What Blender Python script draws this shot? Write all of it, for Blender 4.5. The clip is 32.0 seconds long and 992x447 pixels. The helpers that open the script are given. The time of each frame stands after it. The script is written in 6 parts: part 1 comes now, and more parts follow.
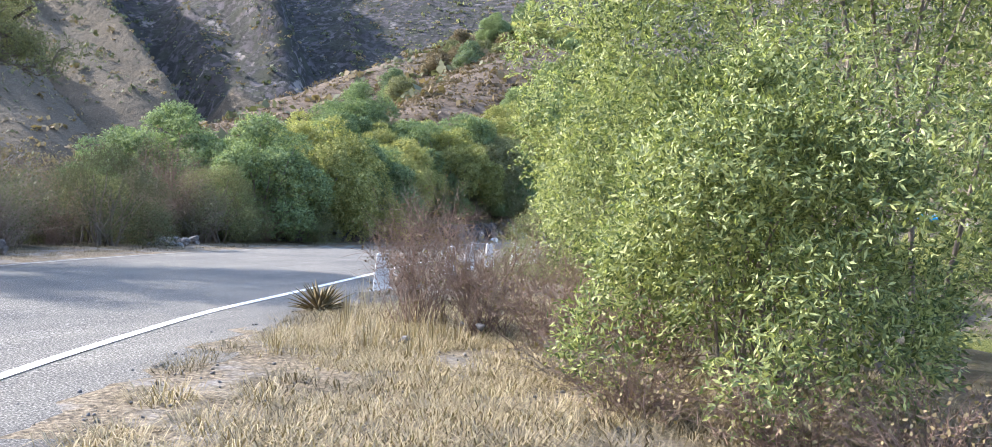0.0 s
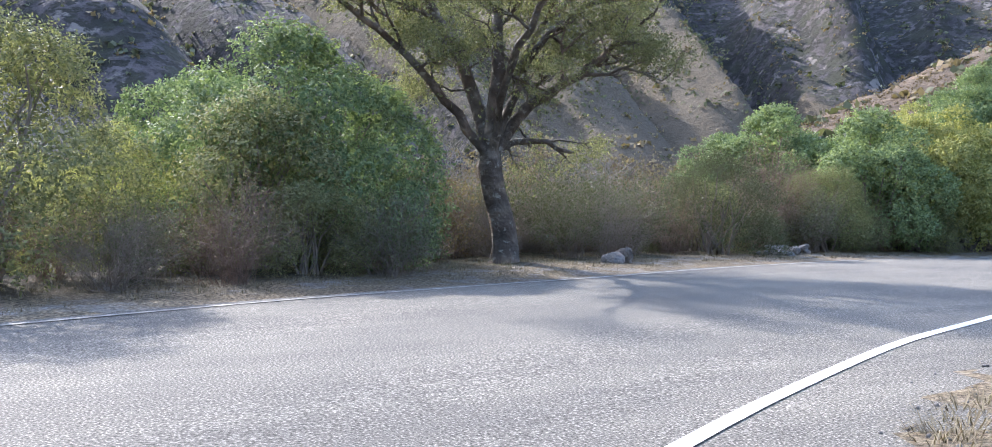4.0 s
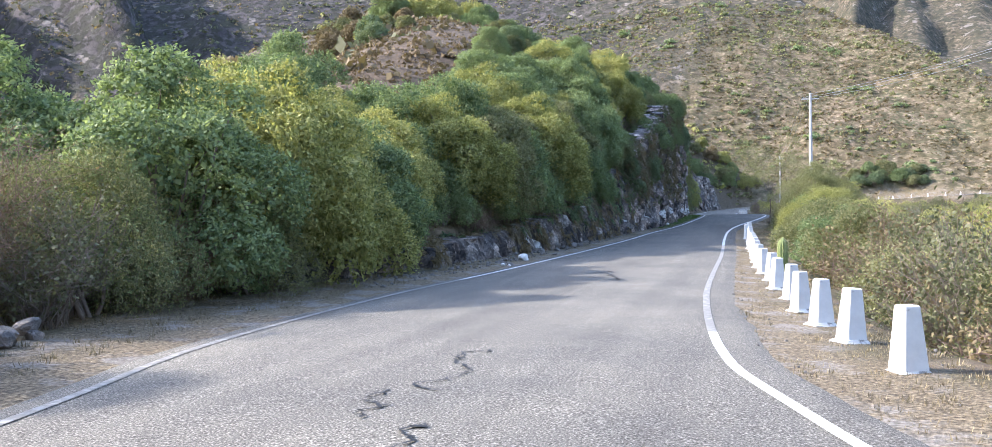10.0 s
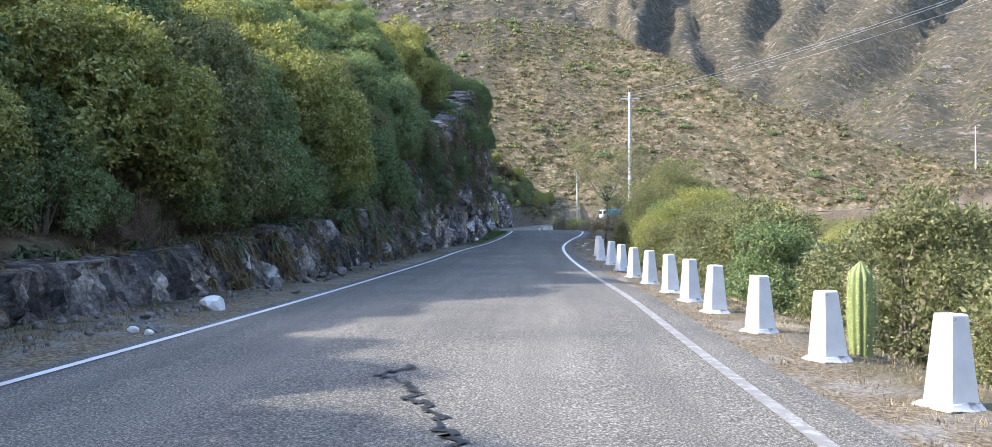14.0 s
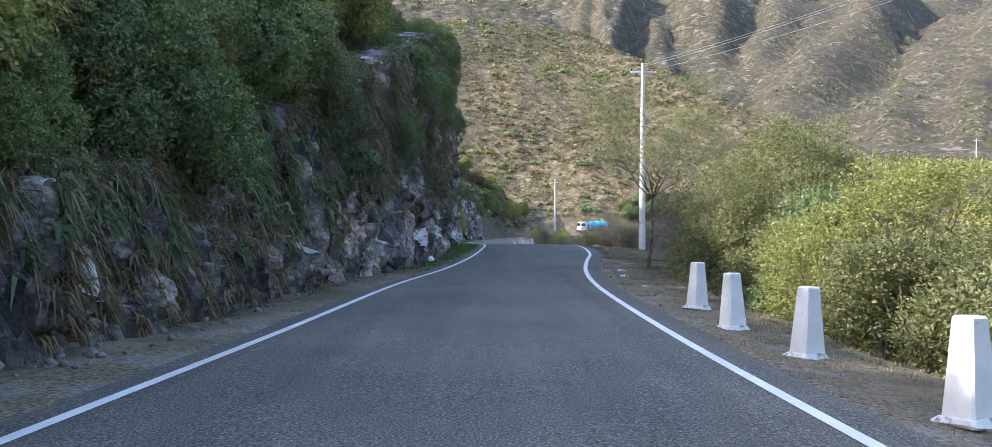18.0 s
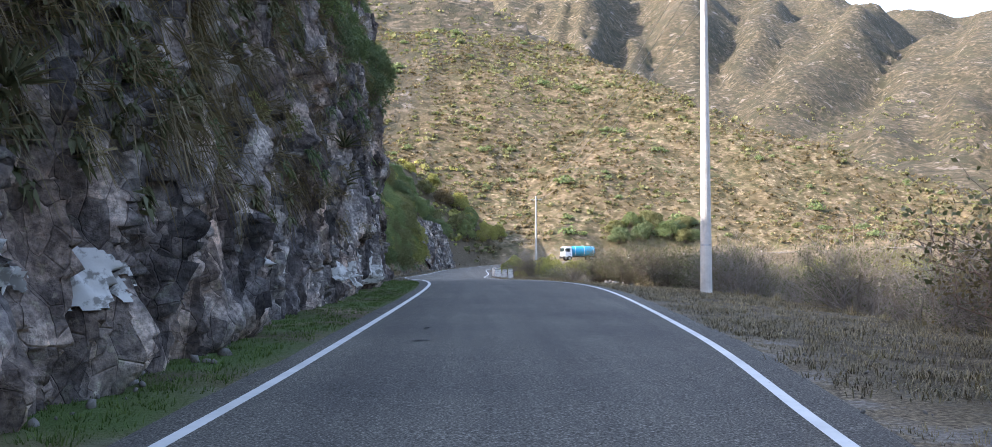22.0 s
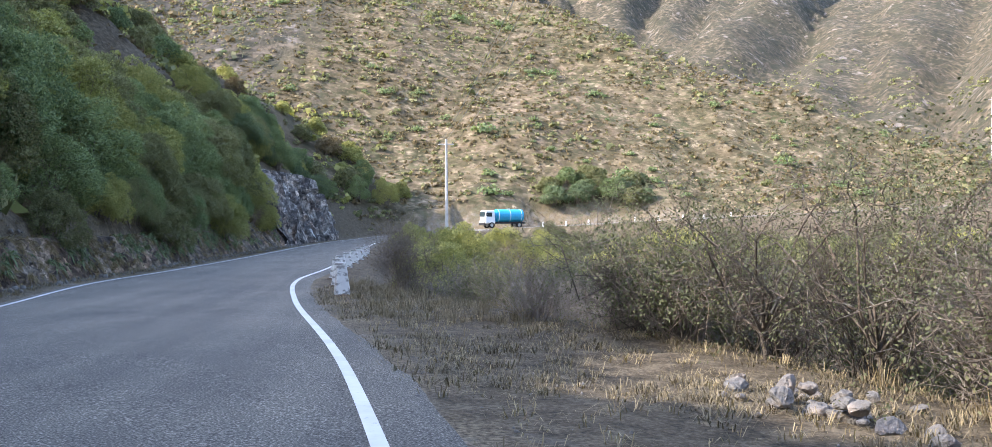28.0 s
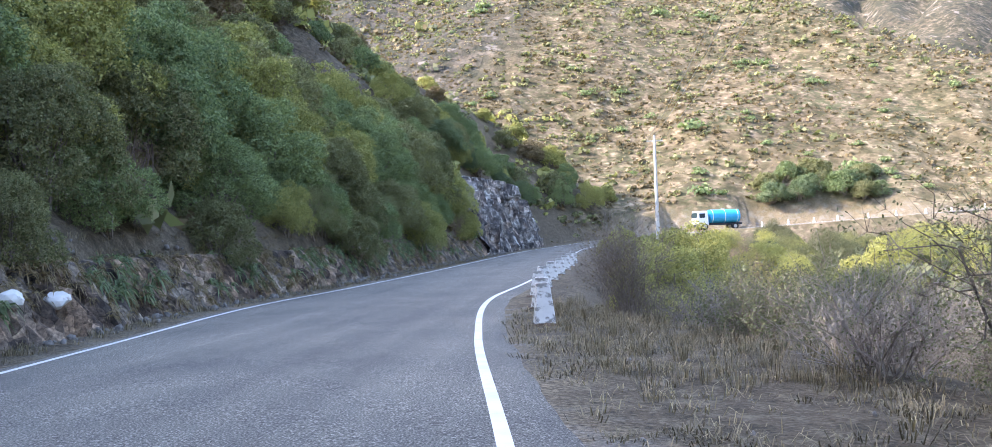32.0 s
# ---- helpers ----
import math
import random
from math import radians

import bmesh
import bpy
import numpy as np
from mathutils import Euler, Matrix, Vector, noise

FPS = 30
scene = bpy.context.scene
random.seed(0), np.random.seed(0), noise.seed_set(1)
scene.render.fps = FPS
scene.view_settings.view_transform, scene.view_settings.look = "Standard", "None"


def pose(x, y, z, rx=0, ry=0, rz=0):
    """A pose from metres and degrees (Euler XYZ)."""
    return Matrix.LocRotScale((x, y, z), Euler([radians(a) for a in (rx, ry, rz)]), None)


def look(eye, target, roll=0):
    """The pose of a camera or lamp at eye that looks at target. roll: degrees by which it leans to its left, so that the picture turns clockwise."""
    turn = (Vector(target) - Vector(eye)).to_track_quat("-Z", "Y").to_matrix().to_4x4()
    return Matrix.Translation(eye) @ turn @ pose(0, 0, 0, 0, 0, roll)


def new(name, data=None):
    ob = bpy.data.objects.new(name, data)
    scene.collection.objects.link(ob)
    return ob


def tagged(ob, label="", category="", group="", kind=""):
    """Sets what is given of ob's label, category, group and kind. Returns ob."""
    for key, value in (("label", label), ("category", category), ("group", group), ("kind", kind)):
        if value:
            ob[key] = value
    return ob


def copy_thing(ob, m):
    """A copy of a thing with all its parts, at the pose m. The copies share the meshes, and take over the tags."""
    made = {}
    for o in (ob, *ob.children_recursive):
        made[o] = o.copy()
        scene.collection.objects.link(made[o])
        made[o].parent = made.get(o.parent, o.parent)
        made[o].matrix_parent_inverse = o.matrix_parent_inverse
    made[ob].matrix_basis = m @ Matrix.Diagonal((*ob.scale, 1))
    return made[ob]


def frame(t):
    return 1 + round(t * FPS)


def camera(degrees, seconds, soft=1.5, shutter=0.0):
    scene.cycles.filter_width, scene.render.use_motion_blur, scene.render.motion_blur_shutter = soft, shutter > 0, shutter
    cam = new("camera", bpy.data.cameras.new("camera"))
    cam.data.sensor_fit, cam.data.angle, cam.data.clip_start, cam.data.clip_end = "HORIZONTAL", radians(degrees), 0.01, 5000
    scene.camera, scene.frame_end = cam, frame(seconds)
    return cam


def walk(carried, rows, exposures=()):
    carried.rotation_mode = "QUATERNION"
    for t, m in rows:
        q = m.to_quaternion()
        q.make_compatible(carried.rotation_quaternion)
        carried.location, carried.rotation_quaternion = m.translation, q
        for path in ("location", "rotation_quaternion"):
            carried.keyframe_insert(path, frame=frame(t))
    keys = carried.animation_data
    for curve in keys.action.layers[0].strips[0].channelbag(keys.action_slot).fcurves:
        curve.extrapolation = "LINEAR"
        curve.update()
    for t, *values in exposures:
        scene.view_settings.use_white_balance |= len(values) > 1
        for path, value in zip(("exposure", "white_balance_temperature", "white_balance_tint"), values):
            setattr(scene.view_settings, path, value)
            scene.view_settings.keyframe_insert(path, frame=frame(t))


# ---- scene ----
cam = camera(57.3, 32.0, soft=0.75)
PATH = [
    (0, (13.454, -36.464, 1.713), (9.504, -27.278, 1.558), 2.56),
    (0.5, (13.434, -36.456, 1.713), (9.485, -27.270, 1.565), 2.54),
    (1, (13.325, -36.361, 1.696), (9.328, -27.196, 1.546), 2.46),
    (1.5, (13.120, -36.204, 1.681), (8.591, -27.291, 1.493), 2.37),
    (2, (12.790, -36.018, 1.659), (7.238, -27.704, 1.410), 2.28),
    (2.5, (12.400, -35.819, 1.612), (5.503, -28.584, 1.308), 1.93),
    (3, (12.050, -35.721, 1.591), (4.549, -29.116, 1.272), 1.71),
    (3.5, (11.698, -35.661, 1.585), (3.693, -29.675, 1.282), 1.44),
    (4, (11.228, -35.566, 1.589), (2.743, -30.282, 1.321), 1.22),
    (4.5, (10.736, -35.411, 1.506), (1.855, -30.816, 1.416), -0.40),
    (6.5, (7.671, -33.167, 2.039), (-0.554, -27.483, 2.219), -2.24),
    (7, (6.910, -32.485, 2.107), (-0.443, -25.709, 2.208), -1.53),
    (7.5, (5.909, -31.118, 2.091), (-0.375, -23.340, 2.150), -1.22),
    (8, (5.067, -30.036, 2.006), (-0.262, -21.574, 2.055), -0.73),
    (8.5, (4.452, -28.745, 1.953), (0.100, -19.741, 1.938), -0.58),
    (9, (3.869, -27.313, 1.926), (0.396, -17.937, 1.795), -0.67),
    (9.5, (3.295, -25.787, 1.828), (0.363, -16.229, 1.651), -0.67),
    (10, (2.772, -24.183, 1.753), (0.181, -14.526, 1.597), -0.81),
    (10.5, (2.250, -22.278, 1.651), (0.130, -12.506, 1.517), -0.58),
    (11, (1.834, -20.386, 1.598), (0.231, -10.516, 1.466), -0.52),
    (11.5, (1.626, -19.172, 1.545), (0.507, -9.235, 1.437), -0.71),
    (12, (1.316, -17.446, 1.465), (0.485, -7.480, 1.443), -0.19),
    (12.5, (1.060, -15.465, 1.407), (0.417, -5.486, 1.366), 0.01),
    (13, (0.857, -13.444, 1.354), (0.351, -3.457, 1.347), -0.13),
    (13.5, (0.687, -11.199, 1.330), (0.314, -1.206, 1.337), -0.18),
    (14, (0.569, -8.991, 1.299), (0.255, 1.004, 1.326), -0.33),
    (14.5, (0.441, -6.737, 1.247), (0.286, 3.262, 1.320), -0.41),
    (16.5, (0.039, 0.964, 1.307), (-0.006, 10.964, 1.414), -1.21),
    (17, (0.084, 3.721, 1.324), (0.044, 13.720, 1.461), -1.23),
    (17.5, (0.013, 6.763, 1.314), (0.014, 16.762, 1.443), -0.37),
    (18, (0.013, 9.746, 1.274), (0.045, 19.745, 1.437), 0.44),
    (18.5, (0.060, 12.721, 1.274), (0.115, 22.719, 1.505), 0.82),
    (19, (0.133, 15.974, 1.285), (0.204, 25.969, 1.570), 0.84),
    (19.5, (0.244, 19.040, 1.307), (0.335, 29.034, 1.637), 0.64),
    (20, (0.337, 22.135, 1.345), (0.485, 32.128, 1.701), 0.04),
    (20.5, (0.409, 25.287, 1.409), (0.579, 35.278, 1.806), -0.09),
    (21, (0.590, 28.114, 1.459), (0.798, 38.105, 1.837), -0.12),
    (21.5, (0.732, 31.011, 1.512), (0.991, 40.998, 1.946), -0.13),
    (22, (0.907, 34.402, 1.608), (1.204, 44.388, 2.058), 0.06),
    (22.5, (1.100, 37.596, 1.695), (1.432, 47.579, 2.178), 0.66),
    (23, (1.335, 40.888, 1.773), (1.680, 50.869, 2.282), 1.63),
    (23.5, (1.521, 43.979, 1.823), (1.869, 53.962, 2.302), 1.75),
    (24, (1.693, 47.377, 1.872), (2.051, 57.359, 2.335), 1.58),
    (24.5, (1.939, 50.799, 1.921), (2.286, 60.784, 2.352), 1.45),
    (25, (2.315, 54.115, 1.974), (2.732, 64.097, 2.401), 1.28),
    (25.5, (2.645, 57.819, 1.982), (3.344, 67.785, 2.424), 1.44),
    (27.5, (4.298, 70.305, 2.104), (5.384, 80.245, 2.244), 0.75),
    (28, (4.532, 71.931, 2.099), (5.722, 81.860, 2.166), -0.34),
    (28.5, (4.674, 73.332, 2.067), (5.874, 83.260, 2.093), -2.21),
    (29, (4.679, 74.474, 2.058), (5.365, 84.451, 2.078), -2.78),
    (29.5, (4.660, 75.365, 2.032), (4.656, 85.365, 2.131), -3.13),
    (30, (4.546, 76.262, 2.030), (3.831, 86.236, 2.173), -3.13),
    (30.5, (4.459, 76.861, 2.038), (3.477, 86.811, 2.216), -2.91),
    (31, (4.398, 77.309, 2.036), (3.307, 87.248, 2.219), -2.74),
    (31.5, (4.356, 77.621, 2.039), (3.276, 87.561, 2.221), -2.41),
    (32, (4.335, 77.751, 2.039), (3.290, 87.695, 2.217), -2.06),
]
walk(cam, [(t, look(eye, target, roll)) for t, eye, target, roll in PATH],
     exposures=[(0, 2.45, 6050, 14), (4.0, 2.4, 6000, 15), (6.5, 2.35, 5950, 16), (8, 2.6, 6050, 17), (9, 2.55, 6150, 18), (10, 2.43, 6200, 15), (13, 2.27, 6300, 13), (17, 2.2, 6250, 13), (19, 2.22, 6600, 14), (21, 2.58, 6950, 16), (23, 2.22, 6950, 16), (25, 2.27, 6950, 15), (28, 2.45, 6500, 15), (30, 2.85, 6550, 17), (32, 2.88, 6500, 17)])

# ---- daylight ----
SUN_EL, SUN_AZ = radians(33.5), (-0.991, -0.13)
world = bpy.data.worlds.new("sky")
scene.world = world
world.use_nodes = True
wn = world.node_tree.nodes
sky = wn.new("ShaderNodeTexSky")
sky.sky_type, sky.sun_disc, sky.sun_elevation = "NISHITA", False, SUN_EL
sky.sun_rotation = math.atan2(SUN_AZ[0], SUN_AZ[1])
sky.air_density, sky.dust_density = 1.0, 1.5
world.node_tree.links.new(sky.outputs[0], wn["Background"].inputs[0])
wn["Background"].inputs[1].default_value = 0.15
sun_data = bpy.data.lights.new("sun", "SUN")
sun_data.energy, sun_data.angle, sun_data.color = 2.0, radians(0.55), (1.0, 0.94, 0.84)
sun = new("sun", sun_data)
sun.matrix_world = look((-80, -40, 90), (-80 - SUN_AZ[0] * 10, -40 - SUN_AZ[1] * 10, 90 - 10 * math.tan(SUN_EL)))


# ---- materials ----
def shader(name, rough=0.8):
    m = bpy.data.materials.new(name)
    m.use_nodes = True
    t = m.node_tree
    b = t.nodes["Principled BSDF"]
    b.inputs["Roughness"].default_value = rough
    b.inputs["Specular IOR Level"].default_value = 0.25
    return m, t, b


def link(t, a, b):
    t.links.new(a, b)


def tex(t, kind, scale, detail=4.0, coord="Object", stretch=None):
    c = t.nodes.new("ShaderNodeTexCoord").outputs[coord]
    if stretch:
        mp = t.nodes.new("ShaderNodeMapping")
        mp.inputs["Scale"].default_value = stretch
        link(t, c, mp.inputs[0])
        c = mp.outputs[0]
    n = t.nodes.new("ShaderNodeTex" + kind)
    n.inputs["Scale"].default_value = scale
    if kind == "Noise":
        n.inputs["Detail"].default_value = detail
        n.inputs["Roughness"].default_value = 0.62
    link(t, c, n.inputs["Vector"])
    return n.outputs["Distance"] if kind == "Voronoi" else n.outputs[0]


def ramp(t, value, stops):
    r = t.nodes.new("ShaderNodeValToRGB")
    e = r.color_ramp.elements
    while len(e) < len(stops):
        e.new(0.5)
    for k, (p, c) in zip(e, stops):
        k.position, k.color = p, (*c, 1) if len(c) == 3 else c
    link(t, value, r.inputs[0])
    return r.outputs[0]


def mix(t, fac, a, b, how="MIX"):
    m = t.nodes.new("ShaderNodeMix")
    m.data_type, m.blend_type = "RGBA", how
    for k, v in ((0, fac), (6, a), (7, b)):
        if isinstance(v, bpy.types.NodeSocket):
            link(t, v, m.inputs[k])
        elif k == 0:
            m.inputs[0].default_value = v
        else:
            m.inputs[k].default_value = (*v, 1)
    return m.outputs[2]


def bump(t, b, height, strength, distance):
    n = t.nodes.new("ShaderNodeBump")
    n.inputs["Strength"].default_value, n.inputs["Distance"].default_value = strength, distance
    link(t, height, n.inputs["Height"])
    link(t, n.outputs[0], b.inputs["Normal"])


GREY = ((0.0, (0, 0, 0)), (1.0, (1, 1, 1)))


def asphalt_mat():
    m, t, b = shader("asphalt", 0.95)
    fine = tex(t, "Noise", 58, 4)
    grit = ramp(t, fine, [(0.36, (0.05, 0.047, 0.041)), (0.47, (0.145, 0.136, 0.12)), (0.55, (0.19, 0.178, 0.157)), (0.66, (0.46, 0.435, 0.39))])
    wide = ramp(t, tex(t, "Noise", 0.35, 5), [(0.3, (0.74, 0.74, 0.74)), (0.7, (1.18, 1.15, 1.08))])
    col = mix(t, 1.0, grit, wide, "MULTIPLY")
    streak = ramp(t, tex(t, "Noise", 1.0, 3, stretch=(1.6, 0.06, 1)), [(0.35, (0.82, 0.82, 0.83)), (0.7, (1.1, 1.1, 1.08))])
    col = mix(t, 1.0, col, streak, "MULTIPLY")
    # a newer, darker surface lies between the two old stretches
    xyz = t.nodes.new("ShaderNodeSeparateXYZ")
    link(t, t.nodes.new("ShaderNodeTexCoord").outputs["Object"], xyz.inputs[0])
    way = t.nodes.new("ShaderNodeMapRange")
    way.inputs[1].default_value, way.inputs[2].default_value = 0.0, 100.0
    link(t, xyz.outputs[1], way.inputs[0])
    newer = ramp(t, way.outputs[0], [(0.06, (0.86, 0.86, 0.86)), (0.15, (0.70, 0.70, 0.71)), (0.74, (0.70, 0.70, 0.71)), (0.86, (0.95, 0.95, 0.95))])
    link(t, mix(t, 1.0, col, newer, "MULTIPLY"), b.inputs["Base Color"])
    bump(t, b, fine, 0.4, 0.010)
    return m


def paint_mat(name, color, wear=(0.10, 0.10, 0.10), amount=0.55, scale=9):
    m, t, b = shader(name, 0.6)
    chip = ramp(t, tex(t, "Noise", scale, 8), [(amount, (0, 0, 0)), (amount + 0.08, (1, 1, 1))])
    dirt = ramp(t, tex(t, "Noise", 2.2, 5), [(0.3, tuple(v * 0.78 for v in color)), (0.6, color)])
    link(t, mix(t, chip, dirt, wear), b.inputs["Base Color"])
    bump(t, b, tex(t, "Noise", 30, 4), 0.25, 0.01)
    return m


def cover(t, name):
    """A share of land cover that the ground carries: earth, mountain or grass."""
    n = t.nodes.new("ShaderNodeAttribute")
    n.attribute_name = name
    return n.outputs["Fac"]


def ground_mat():
    """Dry grass, bare earth and low scrub on the slopes, pale dust at the road, grey-brown scree on the mountains,
    tinted for haze in the west.
    """
    m, t, b = shader("dry_ground", 0.95)
    fine, grit, mid_n, wide = tex(t, "Noise", 3.0, 6), tex(t, "Noise", 22, 5), tex(t, "Noise", 0.30, 7), tex(t, "Noise", 0.035, 5)
    grass = ramp(t, fine, [(0.30, (0.08, 0.063, 0.04)), (0.5, (0.16, 0.127, 0.082)), (0.72, (0.27, 0.22, 0.15))])
    earth = ramp(t, fine, [(0.3, (0.095, 0.069, 0.047)), (0.7, (0.225, 0.17, 0.122))])
    slope = mix(t, ramp(t, wide, [(0.42, (0, 0, 0)), (0.58, (1, 1, 1))]), grass, earth)
    scrub = ramp(t, tex(t, "Noise", 0.75, 6), [(0.46, (0, 0, 0)), (0.54, (1, 1, 1))])
    dark = ramp(t, tex(t, "Noise", 0.12, 3), [(0.35, (0.06, 0.066, 0.03)), (0.65, (0.115, 0.09, 0.052))])
    v = t.nodes.new("ShaderNodeTexVoronoi")
    v.inputs["Scale"].default_value = 1.15
    link(t, t.nodes.new("ShaderNodeTexCoord").outputs["Object"], v.inputs["Vector"])
    tussock = ramp(t, v.outputs["Color"], [(0.2, (0.055, 0.045, 0.027)), (0.4, (0.115, 0.09, 0.056)), (0.6, (0.19, 0.152, 0.10)), (0.8, (0.30, 0.25, 0.175))])
    slope = mix(t, ramp(t, v.outputs["Distance"], [(0.28, (0.85, 0.85, 0.85)), (0.6, (0.1, 0.1, 0.1))]), slope, tussock)
    slope = mix(t, mix(t, 1.0, scrub, (0.85, 0.85, 0.85), "MULTIPLY"), slope, dark)
    stand = ramp(t, mid_n, [(0.40, (0.52, 0.54, 0.42)), (0.5, (0.9, 0.88, 0.82)), (0.6, (1.3, 1.28, 1.22))])
    slope = mix(t, 1.0, slope, stand, "MULTIPLY")
    # mauve tint puts the west mountains' haze into the scree; the east takes tan
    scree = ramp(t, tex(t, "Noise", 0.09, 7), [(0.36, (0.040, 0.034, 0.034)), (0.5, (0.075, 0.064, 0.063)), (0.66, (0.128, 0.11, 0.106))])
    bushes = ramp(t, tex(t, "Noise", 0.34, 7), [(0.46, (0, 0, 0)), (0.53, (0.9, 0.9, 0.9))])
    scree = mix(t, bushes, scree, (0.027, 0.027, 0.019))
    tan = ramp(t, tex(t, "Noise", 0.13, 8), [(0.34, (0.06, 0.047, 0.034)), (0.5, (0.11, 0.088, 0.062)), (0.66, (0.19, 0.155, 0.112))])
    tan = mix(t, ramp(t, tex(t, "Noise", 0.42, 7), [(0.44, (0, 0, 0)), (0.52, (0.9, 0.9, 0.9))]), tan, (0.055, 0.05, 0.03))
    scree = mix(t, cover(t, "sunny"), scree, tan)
    dots = ramp(t, tex(t, "Voronoi", 0.24), [(0.26, (0.9, 0.9, 0.9)), (0.44, (0, 0, 0))])
    scree = mix(t, dots, scree, (0.035, 0.036, 0.024))
    clumps = ramp(t, mix(t, 0.35, tex(t, "Voronoi", 0.08), tex(t, "Noise", 0.4, 6)), [(0.32, (0.85, 0.85, 0.85)), (0.42, (0, 0, 0))])
    scree = mix(t, clumps, scree, (0.045, 0.045, 0.028))
    crags = ramp(t, tex(t, "Noise", 0.11, 8), [(0.61, (0, 0, 0)), (0.65, (1, 1, 1))])
    scree = mix(t, crags, scree, (0.19, 0.165, 0.142))
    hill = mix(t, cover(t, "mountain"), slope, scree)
    dust = ramp(t, grit, [(0.3, (0.10, 0.088, 0.072)), (0.5, (0.22, 0.196, 0.165)), (0.72, (0.36, 0.325, 0.28))])
    litter = ramp(t, grit, [(0.34, (0.06, 0.046, 0.03)), (0.5, (0.17, 0.132, 0.085)), (0.68, (0.36, 0.29, 0.19))])
    edge = mix(t, ramp(t, tex(t, "Noise", 1.3, 8), [(0.40, (0, 0, 0)), (0.50, (1, 1, 1))]), dust, litter)
    rusty = ramp(t, tex(t, "Noise", 1.2, 8), [(0.34, (0.055, 0.04, 0.026)), (0.5, (0.10, 0.072, 0.047)), (0.68, (0.15, 0.11, 0.075))])
    hill = mix(t, cover(t, "rusty"), hill, rusty)
    turf = ramp(t, mix(t, 0.5, fine, grit), [(0.38, (0.035, 0.028, 0.018)), (0.5, (0.098, 0.077, 0.05)), (0.62, (0.19, 0.153, 0.104))])
    hill = mix(t, cover(t, "turf"), hill, turf)
    col = mix(t, cover(t, "earth"), hill, edge)
    col = mix(t, cover(t, "grass"), col, (0.07, 0.11, 0.03))
    link(t, col, b.inputs["Base Color"])
    h = mix(t, cover(t, "mountain"), mix(t, 0.5, fine, grit), tex(t, "Noise", 0.5, 6))
    n = t.nodes.new("ShaderNodeBump")
    n.inputs["Strength"].default_value = 0.9
    d = t.nodes.new("ShaderNodeMath")
    d.operation = "MULTIPLY_ADD"
    link(t, cover(t, "mountain"), d.inputs[0])
    d.inputs[1].default_value, d.inputs[2].default_value = 1.1, 0.10
    link(t, d.outputs[0], n.inputs["Distance"])
    link(t, h, n.inputs["Height"])
    link(t, n.outputs[0], b.inputs["Normal"])
    return m


def fracture(t, scale, stretch, bend):
    """Broken faces: the distance to the nearest crack, and a value for each face."""
    c = t.nodes.new("ShaderNodeTexCoord").outputs["Object"]
    n = t.nodes.new("ShaderNodeTexNoise")
    n.inputs["Scale"].default_value, n.inputs["Detail"].default_value = scale * 0.7, 4
    link(t, c, n.inputs["Vector"])
    add = t.nodes.new("ShaderNodeVectorMath")
    add.operation = "MULTIPLY_ADD"
    link(t, n.outputs["Color"], add.inputs[0])
    add.inputs[1].default_value = (bend, bend, bend)
    link(t, c, add.inputs[2])
    mp = t.nodes.new("ShaderNodeMapping")
    mp.inputs["Rotation"].default_value, mp.inputs["Scale"].default_value = (0.5, 0.25, 0.3), stretch
    link(t, add.outputs[0], mp.inputs[0])
    out = []
    for feature, socket in (("DISTANCE_TO_EDGE", "Distance"), ("F1", "Color")):
        v = t.nodes.new("ShaderNodeTexVoronoi")
        v.feature = feature
        v.inputs["Scale"].default_value = scale
        link(t, mp.outputs[0], v.inputs["Vector"])
        out.append(v.outputs[socket])
    return out


def rock_mat(name, dark, lightc, lichen=(0.24, 0.24, 0.21), cracks=True):
    m, t, b = shader(name, 0.85)
    n = tex(t, "Noise", 2.2, 10)
    c = ramp(t, n, [(0.34, dark), (0.52, tuple(p + 0.35 * (q - p) for p, q in zip(dark, lightc))), (0.68, lightc)])
    spot = ramp(t, tex(t, "Noise", 7.0, 7), [(0.58, (0, 0, 0)), (0.64, (1, 1, 1))])
    rust = ramp(t, tex(t, "Noise", 0.6, 4), [(0.45, (1, 1, 1)), (0.65, (1.15, 0.95, 0.82))])
    c = mix(t, 1.0, mix(t, spot, c, lichen), rust, "MULTIPLY")
    h = tex(t, "Noise", 9.0, 10)
    if cracks:
        big, face = fracture(t, 1.3, (1, 1.4, 0.5), 0.05)
        fine, chip = fracture(t, 4.6, (1, 1.5, 0.5), 0.03)
        tone = ramp(t, face, [(0.3, (0.5, 0.49, 0.5)), (0.7, (1.45, 1.42, 1.36))])
        tone2 = ramp(t, chip, [(0.25, (0.58, 0.58, 0.58)), (0.75, (1.45, 1.43, 1.38))])
        c = mix(t, 1.0, mix(t, 1.0, c, tone, "MULTIPLY"), tone2, "MULTIPLY")
        grain = ramp(t, tex(t, "Noise", 16, 8), [(0.36, (0.45, 0.45, 0.46)), (0.5, (0.95, 0.95, 0.95)), (0.66, (1.5, 1.48, 1.45))])
        c = mix(t, 0.85, c, grain, "MULTIPLY")
        gap = ramp(t, fine, [(0.0, (0.6, 0.6, 0.6)), (0.03, (1, 1, 1))])
        h = mix(t, 0.5, mix(t, 0.5, face, chip), mix(t, 1.0, h, gap, "MULTIPLY"))
    link(t, c, b.inputs["Base Color"])
    bump(t, b, h, 1.0, 0.14)
    return m


